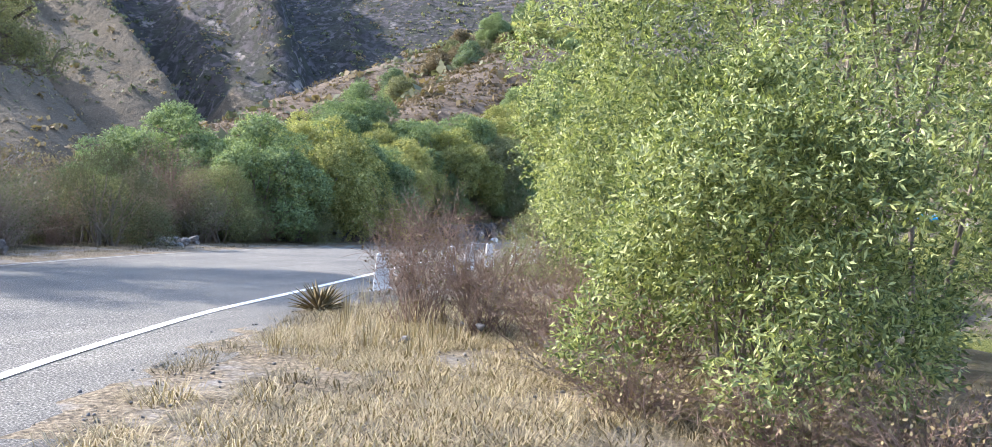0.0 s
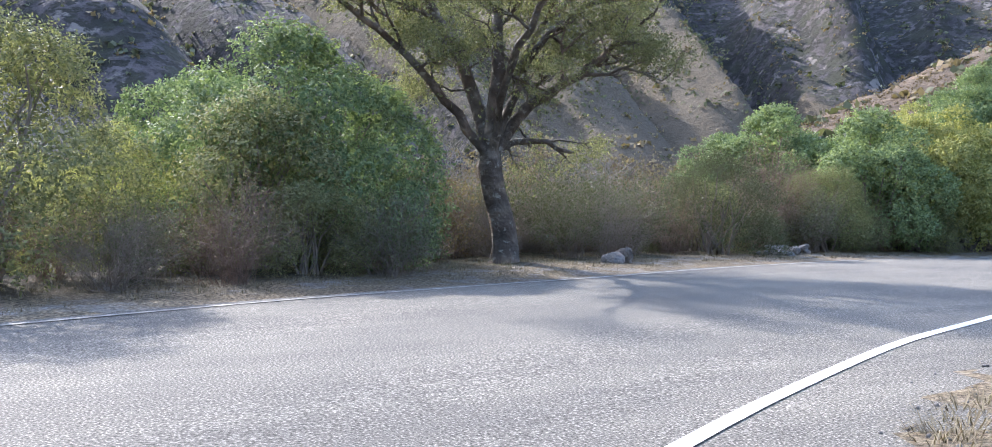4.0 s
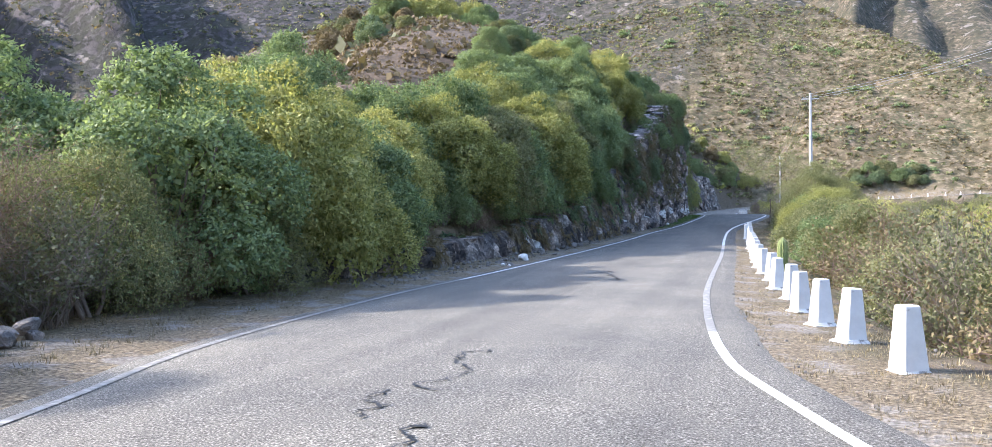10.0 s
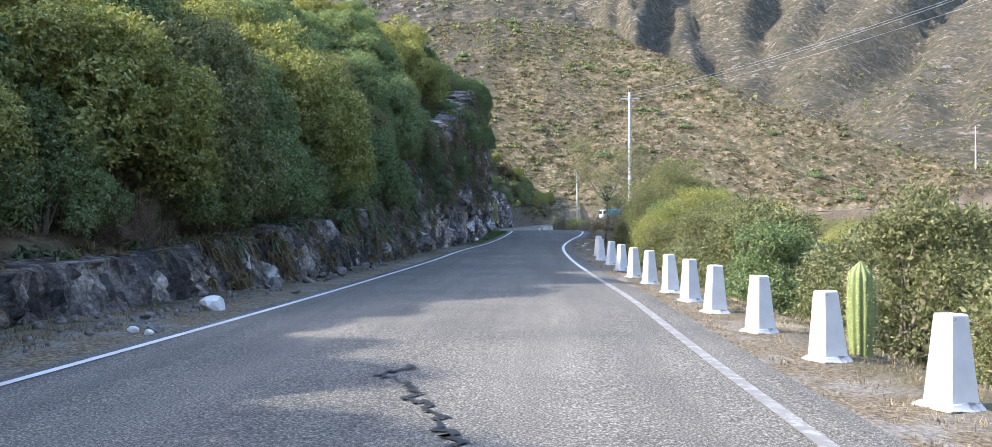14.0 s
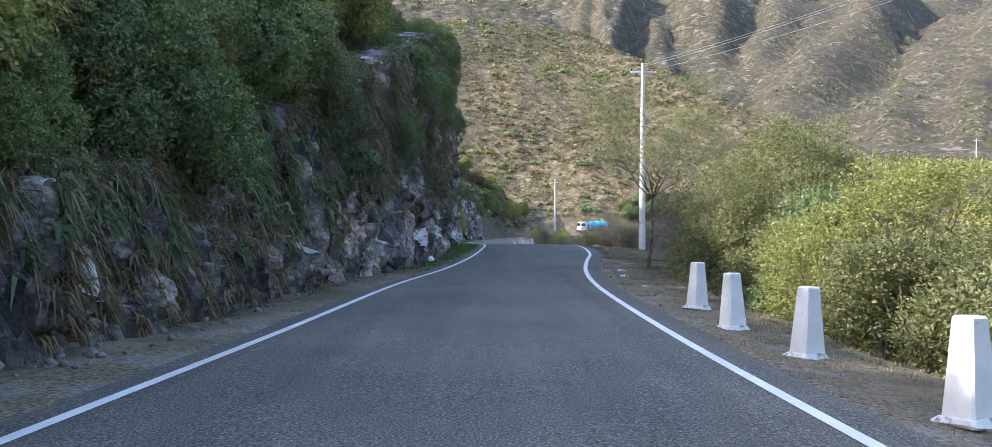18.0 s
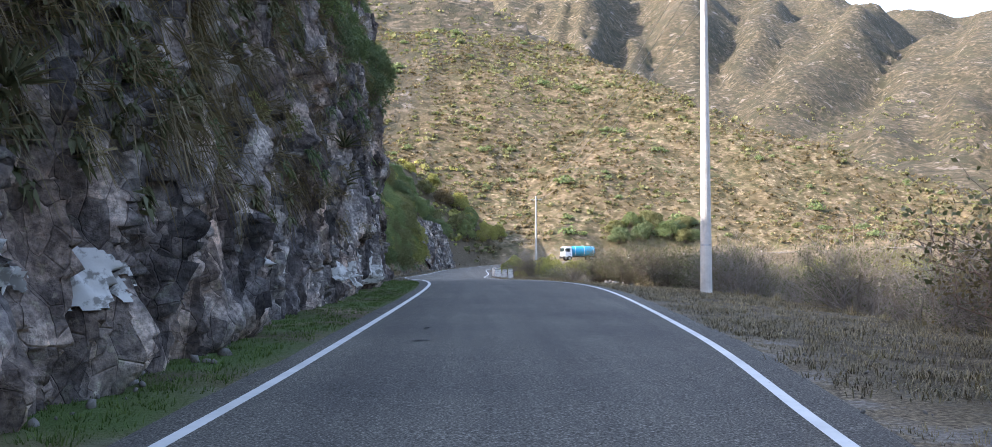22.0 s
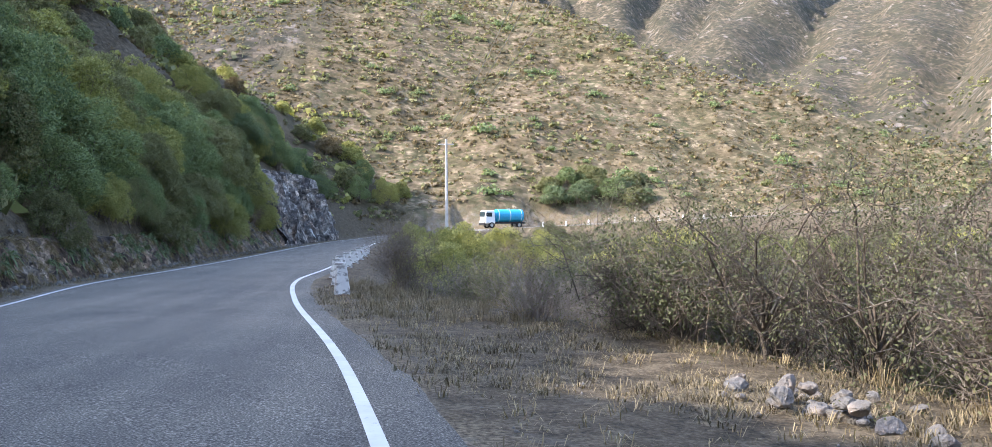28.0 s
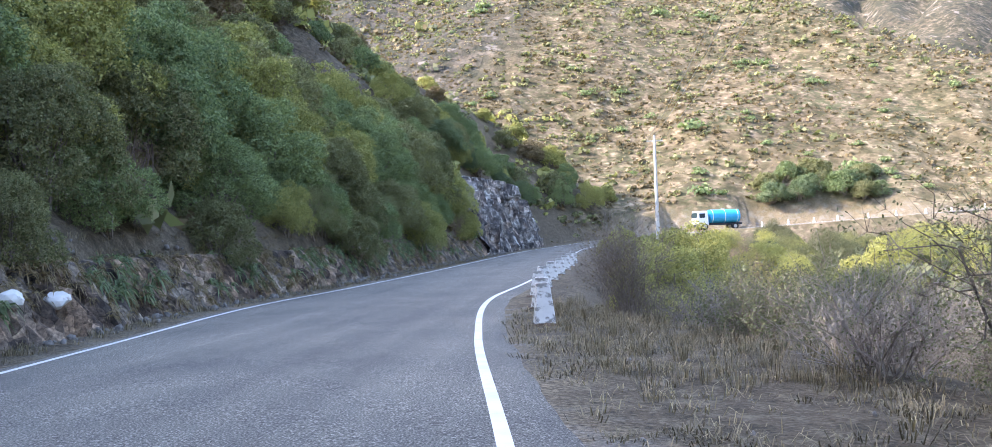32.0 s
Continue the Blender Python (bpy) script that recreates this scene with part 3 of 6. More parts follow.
def ribbon(left, right_edge, crown=0.0, across=6):
    """A strip between two lines."""
    u = np.linspace(0, 1, across)[None, :, None]
    v = left[:, None] * (1 - u) + right_edge[:, None] * u
    v[:, :, 2] += crown * (1 - (2 * u[:, :, 0] - 1) ** 2)
    i = np.arange(len(left) * across).reshape(len(left), across)
    f = np.stack([i[:-1, :-1], i[:-1, 1:], i[1:, 1:], i[1:, :-1]], -1).reshape(-1, 4)
    return v.reshape(-1, 3), f


# ---- ground and road ----
def axis_lines(lo, hi, fine_lo, fine_hi, step, growth=1.07, most=45):
    mids = np.arange(fine_lo, fine_hi + step, step)
    out, s, v = [], step, mids[-1]
    while v < hi:
        s = min(s * growth, most)
        v += s
        out.append(v)
    low, s, v = [], step, mids[0]
    while v > lo:
        s = min(s * growth, most)
        v -= s
        low.append(v)
    return np.array(low[::-1] + mids.tolist() + out)


gx = axis_lines(-1400, 1300, -9, 14, 0.45, 1.05, 10)
gy = axis_lines(-700, 1500, -42, 100, 0.55, 1.03, 10)
GX, GY = np.meshgrid(gx, gy)
GZ = ground_height(GX, GY)
gi = np.arange(GX.size).reshape(GX.shape)
gf = np.stack([gi[:-1, :-1], gi[:-1, 1:], gi[1:, 1:], gi[1:, :-1]], -1).reshape(-1, 4)
ground = piece("ground", np.stack([GX, GY, GZ], -1).reshape(-1, 3), gf, M["ground"], smooth=True)
gn, gs = road_side(GX, GY)
ge, gyy = np.abs(gs) - mid[gn, 3], mid[gn, 1]
gnoise = fbm(GX.ravel() * 0.8, GY.ravel() * 0.8, 4, 81)
layby = np.interp(gyy, [-60, -34, -26, -15, 38, 50, 80, 92], [5.5, 5.5, 3.0, 2.2, 1.6, 1.2, 1.0, 1.0])
wide_e = np.where(gs > 0, layby, np.interp(gyy, [-40, -10, 5, 40, 80], [2.6, 3.4, 1.8, 0.9, 0.9]))
gr = np.hypot(GX, GY - 60).ravel()
covers = {
    "earth": np.clip((wide_e + 1.6 * (gnoise - 0.5) - ge) / 0.9, 0, 1),
    "mountain": np.clip((gr - np.interp(np.arctan2(GX, GY - 60).ravel(), [-3.2, -2.3, -1.9, -0.8, -0.55, -0.2, 0.0, 0.35, 3.2], [80, 60, 25, 25, 45, 90, 230, 290, 150])) / 30, 0, 1),
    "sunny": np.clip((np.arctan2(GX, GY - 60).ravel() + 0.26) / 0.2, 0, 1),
    "rusty": np.clip((46 - np.minimum(along(SPUR, GX.ravel(), GY.ravel())[0], along(BACK_HILL, GX.ravel(), GY.ravel())[0])) / 8, 0, 1) * np.clip((-gs - 9) / 4, 0, 1) * np.clip((215 - GY.ravel()) / 30, 0, 1) * np.clip((GZ.ravel() - 2) / 3, 0, 1) * np.clip((GX.ravel() + 190) / 20, 0, 1) * np.clip((GY.ravel() + 15) / 10, 0, 1),
    "turf": np.clip(np.where(gs > 0, np.clip((gyy - 38) / 6, 0, 1), np.clip((gyy - 60) / 20, 0, 1)) * (GY.ravel() < 200), 0, 1),
    "grass": np.clip((gnoise - 0.40) * 6, 0, 1) * (gs < 0) * np.clip(ge / 0.5, 0, 1) * np.clip((3.0 - ge) / 0.8, 0, 1) * np.clip((gyy - 33) / 6, 0, 1) * np.clip((78 - gyy) / 6, 0, 1),
}
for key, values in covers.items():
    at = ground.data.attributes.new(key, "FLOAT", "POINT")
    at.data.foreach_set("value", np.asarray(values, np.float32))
tagged(ground, "dry scrubby valley floor with furrowed brown mountain slopes", "ground", kind="structure")


def road_line(offset, lift):
    """A line along the road, offset from its middle by a share of the half width plus metres."""
    share, metres = offset
    o = mid[:, 3] * share + metres
    return np.column_stack([mid[:, :2] + right_of * o[:, None], mid[:, 2] + lift])


wob = 0.10 * (fbm(mid[:, 1] * 0.7, mid[:, 0] * 0.1, 3, 71) - 0.5)
road_w, road_e = road_line((-1, -0.28), 0), road_line((1, 0.28), 0)
road_w[:, :2] -= right_of * wob[:, None]
road_e[:, :2] += right_of * wob[::-1, None]
rv, rf = ribbon(road_w, road_e, 0.05, 9)
rv = rv.reshape(len(mid), 9, 3)
margin = road_e.copy()
margin[:, :2] += right_of * np.interp(mid[:, 1], [-60, -28, -23], [1.1, 1.0, 0.05])[:, None]  # broken asphalt at the lay-by
skirt_w, skirt_e = road_w.copy(), margin.copy()
skirt_w[:, :2] -= right_of * 0.45
skirt_e[:, :2] += right_of * 0.45
skirt_w[:, 2] -= 0.10
skirt_e[:, 2] -= 0.10
rv = np.concatenate([skirt_w[:, None], rv, margin[:, None], skirt_e[:, None]], 1)
ri = np.arange(len(mid) * 12).reshape(len(mid), 12)
road = piece("road", rv.reshape(-1, 3), np.stack([ri[:-1, :-1], ri[:-1, 1:], ri[1:, 1:], ri[1:, :-1]], -1).reshape(-1, 4), M["asphalt"], smooth=True)
tagged(road, "worn grey asphalt mountain road without centre line", "road", kind="structure")
for sign in (-1, 1):
    inner, outer = road_line((sign, -0.055 * sign), 0.017), road_line((sign, 0.055 * sign), 0.014)
    pair = (inner, outer) if sign > 0 else (outer, inner)
    bounds = [(-90, -13), (-13, 14), (14, 400)] if sign > 0 else [(-90, -4), (-4, 400)]
    for lo, hi in bounds:
        rows = np.where((mid[:, 1] >= lo - 0.4) & (mid[:, 1] <= hi + 0.4) | ((mid[:, 0] > 30) & (hi == 400)))[0]
        faint = lo == -13 or hi == -4
        edge = piece("edge_line", *ribbon(pair[0][rows], pair[1][rows], 0.0, 2), M["faint_line" if faint else "line"])
        tagged(edge, "almost worn away edge line on the gravelly asphalt" if faint else "worn white painted edge line on the asphalt", "road marking", kind="structure")


# ---- plants ----
def unit(v):
    return v / (np.linalg.norm(v, axis=-1, keepdims=True) + 1e-9)


def leaf_quads(r, at, way, length, width, facing=None):
    """Pointed leaves, one diamond each, folded a little along the middle; facing: the side that each turns to the light."""
    n = len(at)
    way = unit(way)
    if facing is None:
        side = unit(np.cross(way, unit(r.normal(size=(n, 3)))))
    else:
        way = unit(way - facing * ((way * facing).sum(1) * 0.8)[:, None])
        side = unit(np.cross(way, facing))
    up = np.cross(side, way)
    ln = (length * r.uniform(0.6, 1.25, n))[:, None]
    wd = (width * r.uniform(0.7, 1.2, n))[:, None]
    v = np.stack([at, at + way * ln * 0.45 + side * wd * 0.5 + up * wd * 0.12, at + way * ln, at + way * ln * 0.45 - side * wd * 0.5 + up * wd * 0.12], 1)
    return v.reshape(-1, 3), np.arange(4 * n).reshape(n, 4)


def lobes_of(r, height, radius, count, low=0.25, lobe=(0.24, 0.42)):
    """Middles and sizes of the lobes that make up a crown, spread unevenly over a dome."""
    k = np.arange(count) + 0.5
    up = np.clip(1 - k / count + r.normal(size=count) * 0.06, 0, 1)
    a = k * 2.399963 + r.normal(size=count) * 0.3
    size = radius * r.uniform(lobe[0], lobe[1], count)
    reach = (radius - 0.7 * size) * np.sqrt(1 - up**2) * r.uniform(0.75, 1.12, count)
    z = low * height + size * 0.55 + up * (height * (1 - low) - 1.4 * size) * r.uniform(0.82, 1.05, count)
    return np.column_stack([np.cos(a) * reach, np.sin(a) * reach, z]), size


def crown(r, lobes, size, sprigs, per, length, width, sprig_len, droop=0.15, flat=0.9, order=0.75, heart_share=0.5):
    """Leaves along short sprigs that stand out of the lobes, turned outward, over larger inner leaves added to block
    light.
    """
    heart = lobes.mean(0) * (1, 1, 0.55)
    k = r.choice(len(lobes), sprigs, p=size**2 / (size**2).sum())
    d = unit(unit(r.normal(size=(sprigs, 3))) * (1, 1, flat) + 0.55 * unit(lobes[k] - heart) + (0, 0, 0.2))
    base = lobes[k] + d * (1, 1, flat) * (size[k] * r.uniform(0.62, 1.0, sprigs) ** 0.7)[:, None]
    grow = unit(d + 0.6 * r.normal(size=(sprigs, 3)) + (0, 0, 0.4 - droop))
    u = np.tile(np.linspace(0.05, 1, per), sprigs)[:, None]
    g, b = np.repeat(grow, per, 0), np.repeat(base, per, 0)
    at = b + g * u * sprig_len - np.array([0, 0, droop]) * u**2 * sprig_len + r.normal(size=b.shape) * sprig_len * 0.08
    way = g * 0.8 + r.normal(size=at.shape) * 0.6
    facing = unit(np.repeat(d, per, 0) * order + (0, 0, 0.4 * order) + r.normal(size=at.shape) * (1.05 - order))
    keep = at[:, 2] > 0.03
    outer = leaf_quads(r, at[keep], way[keep], length, width, facing[keep])
    # oversized leaves added inside the lobes so that little light shines through
    n = int(sprigs * heart_share) + 1
    k = r.integers(0, len(lobes), n)
    at = lobes[k] * r.uniform(0.6, 1.0, (n, 1)) + unit(r.normal(size=(n, 3))) * (size[k] * r.uniform(0, 0.6, n))[:, None]
    at = at[at[:, 2] > 0.05]
    return join([outer, leaf_quads(r, at, r.normal(size=at.shape), length * 1.5, width * 1.8)])


def stems(r, ends, spread, thick, wiggle=0.12, sides=4, rings=5):
    out = []
    for e in ends:
        s = np.array([r.normal() * spread, r.normal() * spread, -0.15])
        u = np.linspace(0, 1, rings)[:, None]
        bend = s * (1 - u) + e * u + np.array([0, 0, 1.0]) * (u * (1 - u)) * np.linalg.norm(e) * 0.25
        bend[1:-1] += r.normal(size=(rings - 2, 3)) * wiggle * np.linalg.norm(e) * 0.3
        out.append(tube(bend, thick * (1 - 0.8 * u[:, 0]), sides))
    return out


def shrub(seed, height, radius, mat, label, sprigs=700, per=7, length=0.13, width=0.07, sprig_len=0.35, count=22, low=0.22, droop=0.15, wood="twig", name="shrub", thick=0.045, lobe=(0.24, 0.42), order=0.75):
    """A shrub: stems and a crown of leaves in uneven lobes. It stands at the origin until it is moved."""
    r = np.random.default_rng(seed)
    lobes, size = lobes_of(r, height, radius, count, low, lobe)
    thing = new(name)
    tagged(thing, label, "shrub")
    v, f = join(stems(r, lobes[: min(count, 14)], radius * 0.12, thick))
    piece("branchwork", v, f, M[wood], thing)
    v, f = crown(r, lobes, size, sprigs, per, length, width, sprig_len, droop, order=order)
    piece("crown", v, f, M[mat], thing)
    return thing


def twig_bush(seed, height, radius, label, count=60, kids=7, wood="twig", leaf=None, leaves=0, name="dry_shrub", thick=0.012, size=0.05):
    """A bare bush of many thin, forking twigs, with a few dry leaves left on it."""
    r = np.random.default_rng(seed)
    thing = new(name)
    tagged(thing, label, "shrub")
    out, tips = [], []
    for _ in range(count):
        a, q = r.uniform(0, 2 * np.pi), radius * r.uniform(0.25, 1.0)
        end = np.array([np.cos(a) * q, np.sin(a) * q, height * r.uniform(0.45, 1.0) * (1 - 0.35 * (q / radius) ** 2)])
        s = np.array([r.normal() * radius * 0.12, r.normal() * radius * 0.12, -0.05])
        u = np.linspace(0, 1, 5)[:, None]
        p = s * (1 - u) + end * u + r.normal(size=(5, 3)) * u * (1 - u) * 0.35 * height + np.array([0, 0, 0.25]) * height * u * (1 - u)
        out.append(tube(p, thick * (1 - 0.75 * u[:, 0]), 3))
        for _ in range(kids):
            k = r.uniform(0.35, 1.0)
            b = np.array([np.interp(k, u[:, 0], p[:, c]) for c in range(3)])
            d = unit(unit(end - s) + r.normal(size=3) * 0.75)
            ln = height * r.uniform(0.10, 0.28)
            w = np.linspace(0, 1, 3)[:, None]
            t = b + d * ln * w + r.normal(size=(3, 3)) * 0.05 * ln
            out.append(tube(t, thick * 0.45 * (1 - 0.7 * w[:, 0]), 3))
            tips.append(t[1])
            tips.append(t[2])
    v, f = join(out)
    piece("branchwork", v, f, M[wood], thing)
    if leaves:
        tips = np.array(tips)
        at = tips[r.integers(0, len(tips), leaves)] + r.normal(size=(leaves, 3)) * 0.06
        v, f = leaf_quads(r, at, r.normal(size=(leaves, 3)), size, size * 0.6)
        piece("foliage", v, f, M[leaf], thing)
    return thing


def tree(seed, height, label, mat, trunk_r, fork, reach, sprigs, lean=(0, 0), name="tree", length=0.08, width=0.03, bare=False, limbs=9, lobe=0.30):
    """A tree: a tapered trunk that forks into limbs and boughs, and a loose crown with gaps."""
    r = np.random.default_rng(seed)
    thing = new(name)
    tagged(thing, label, "tree")
    top = np.array([lean[0], lean[1], fork])
    u = np.linspace(0, 1, 6)[:, None]
    p = np.array([0, 0, -0.25]) * (1 - u) + top * u + np.column_stack([0.10 * np.sin(5 * u[:, 0]), 0.08 * np.sin(4 * u[:, 0] + 1), 0 * u[:, 0]]) * u
    radii = trunk_r * (1 - 0.35 * u[:, 0])
    radii[0] *= 1.7
    radii[1] *= 1.15
    v, f = tube(p, radii, 10)
    piece("trunk", v, f, M["bark"], thing, smooth=True)
    out, centres, sizes = [], [], []
    for k in range(limbs):
        a = 2 * np.pi * k / limbs + r.uniform(-0.4, 0.4)
        q = reach * r.uniform(0.45, 1.0)
        end = top + np.array([np.cos(a) * q, np.sin(a) * q, (height - fork) * r.uniform(0.25, 0.95) * (1.1 - 0.5 * q / reach)])
        w = np.linspace(0, 1, 6)[:, None]
        start = p[-1] - np.array([0, 0, r.uniform(0, 0.35) * fork * 0.4])
        b = start * (1 - w) + end * w + np.array([0, 0, 1]) * (w * (1 - w)) * q * 0.35
        b[1:-1] += r.normal(size=(4, 3)) * 0.10 * q
        out.append(tube(b, trunk_r * 0.48 * (1 - 0.8 * w[:, 0]), 6))
        for _ in range(6):
            s = r.uniform(0.4, 1.0)
            c = np.array([np.interp(s, w[:, 0], b[:, i]) for i in range(3)])
            d = unit(unit(end - top) + r.normal(size=3) * 0.8)
            ln = reach * r.uniform(0.2, 0.45)
            x = np.linspace(0, 1, 4)[:, None]
            t = c + d * ln * x + r.normal(size=(4, 3)) * 0.07 * ln
            out.append(tube(t, trunk_r * 0.17 * (1 - 0.8 * x[:, 0]), 4))
            centres.append(t[2] + (0, 0, 0.05))
            sizes.append(reach * lobe * r.uniform(0.5, 1.1))
            for _ in range(4 if bare else 2):
                d2 = unit(d + r.normal(size=3) * 0.9)
                x = np.linspace(0, 1, 3)[:, None]
                t2 = t[r.integers(1, 4)] + d2 * ln * 0.6 * x
                out.append(tube(t2, trunk_r * 0.07 * (1 - 0.7 * x[:, 0]), 3))
    v, f = join(out)
    piece("branchwork", v, f, M["bark"], thing, smooth=True)
    if sprigs:
        v, f = crown(r, np.array(centres), np.array(sizes), sprigs, 9, length, width, 0.30, 0.3, heart_share=0.0)
        piece("crown", v, f, M[mat], thing)
    return thing


def put(thing, x, y, turn=0.0, scale=1.0, sink=0.05):
    thing.location = (x, y, height_at(x, y) - sink)
    thing.rotation_euler = (0, 0, turn)
    thing.scale = (scale, scale, scale)
    return thing


used = set()


def sow(protos, xs, ys, lo, hi, group, sink=0.12, seed=1):
    """Copies of plants at many places, each turned and sized on its own."""
    r = np.random.default_rng(seed)
    xs, ys = np.array(xs), np.array(ys)
    for ex, ey, wide in ((8.5, -34.0, 1.5), (4.4, -28.7, 1.6)):  # the bare ground before the thorn tree
        u = np.clip(((xs + 3.9) * (ex + 3.9) + (ys + 26) * (ey + 26)) / ((ex + 3.9) ** 2 + (ey + 26) ** 2), 0, 1)
        off = np.hypot(xs + 3.9 - u * (ex + 3.9), ys + 26 - u * (ey + 26)) > wide
        xs, ys = xs[off], ys[off]
    zs = ground_height(xs, ys)
    for x, y, z in zip(xs, ys, zs):
        p = protos[r.integers(0, len(protos))]
        s = r.uniform(lo, hi)
        m = Matrix.LocRotScale((x, y, z - sink), Euler((r.normal() * 0.06, r.normal() * 0.06, r.uniform(0, 6.28))), None)
        if p.name not in used:
            used.add(p.name)
            p.matrix_basis = m @ Matrix.Diagonal((s, s, s * r.uniform(0.85, 1.1), 1))
            o = p
        else:
            o = copy_thing(p, m)
            o.scale = (s, s, s * r.uniform(0.85, 1.15))
        o["group"] = group


def strip(n, y0, y1, e0, e1, west, seed, gap=0.0):
    """Places beside the road, e metres from its edge line, kept apart from one another."""
    r = np.random.default_rng(seed)
    span = np.where((mid[:, 1] >= y0) & (mid[:, 1] <= y1) & (mid[:, 0] < 14))[0]
    xs, ys = [], []
    for _ in range(n * 6 if gap else n):
        k = span[r.integers(0, len(span))]
        o = (mid[k, 3] + e0 + (e1 - e0) * r.uniform()) * (-1 if west else 1)
        x, y = mid[k, :2] + right_of[k] * o + tangent[k] * r.uniform(-0.6, 0.6)
        if not gap or all((x - a) ** 2 + (y - b) ** 2 > gap * gap for a, b in zip(xs, ys)):
            xs.append(x)
            ys.append(y)
            if len(xs) == n:
                break
    return xs, ys


# the bushes by the lay-by where the camera starts
put(shrub(3, 6.3, 3.5, "leaf_near", "large bright green willowy bush with narrow leaves beside the lay-by", 23000, 9, 0.064, 0.018, 0.15, 66, 0.1, 0.0, thick=0.035, name="large_bush", lobe=(0.15, 0.28), order=0.62), 13.15, -26.8)
put(shrub(4, 2.7, 1.4, "leaf_near", "low bright green bush in front of the large bush", 5000, 9, 0.064, 0.018, 0.18, 30, 0.08, 0.1, thick=0.02, name="large_bush", lobe=(0.2, 0.34), order=0.5), 12.6, -29.4)
put(twig_bush(5, 1.75, 0.85, "dry reddish bush of bare twigs on the verge", 90, 12, "red_twig", "leaf_rust", 900, thick=0.006, size=0.04), 8.55, -27.1)
put(twig_bush(9, 1.5, 0.9, "dry grey-red bush of bare twigs on the verge", 90, 12, "red_twig", "leaf_dry", 500, thick=0.006, size=0.04), 9.45, -27.3)
put(twig_bush(6, 1.15, 0.95, "low tangle of dry reddish twigs under the bush", 90, 12, "red_twig", "leaf_dry", 500, thick=0.006, size=0.04), 10.5, -27.9)
put(twig_bush(7, 0.5, 0.75, "grey tangle of dead twigs on the ground", 80, 10, "twig", "leaf_dry", 200, thick=0.006), 11.3, -29.3)
put(twig_bush(8, 1.0, 1.0, "dry brown undergrowth at the foot of the large bush", 90, 12, "red_twig", "leaf_dry", 800, thick=0.006, size=0.04), 11.6, -28.3)

for k, (x, y, h) in enumerate([(11.9, -30.2, 0.55), (12.9, -30.7, 0.6), (13.8, -30.8, 0.65), (14.7, -30.5, 0.75)]):
    put(twig_bush(205 + k, h, 0.75, "dry brown stalks at the foot of the large bush", 70, 9, "red_twig", "leaf_dry", 500, thick=0.006, size=0.04), x, y)

# tree and bushes on the west side of the bend
# limbs of the thorn tree: ends across, away and up from its fork, and how thick
THORN_LIMBS = [((-0.5, 0.3, 1.6), (-1.3, 0.2, 3.0), (-2.2, 0.6, 4.1), 0.15), ((0.1, -0.2, 1.6), (0.15, 0.3, 3.2), (0.5, 0.4, 5.2), 0.16), ((0.8, 0.2, 0.9), (1.7, -0.1, 1.5), (2.7, 0.3, 2.3), 0.13),
               ((0.5, 0.6, 0.25), (1.2, 0.7, 0.2), (1.75, 0.9, 0.05), 0.10), ((0.6, 0.9, 1.5), (1.3, 1.6, 2.9), (2.3, 2.0, 3.7), 0.11), ((-0.9, -0.5, 0.9), (-1.9, -0.9, 1.9), (-3.0, -1.0, 2.7), 0.11),
               ((-0.4, 1.0, 1.3), (-0.9, 2.1, 2.5), (-1.2, 3.0, 3.2), 0.10), ((0.3, -0.9, 1.5), (0.9, -1.7, 2.8), (1.3, -2.4, 3.6), 0.10), ((0.9, 0.3, 2.0), (2.0, 0.6, 3.0), (3.3, 0.5, 3.3), 0.09)]


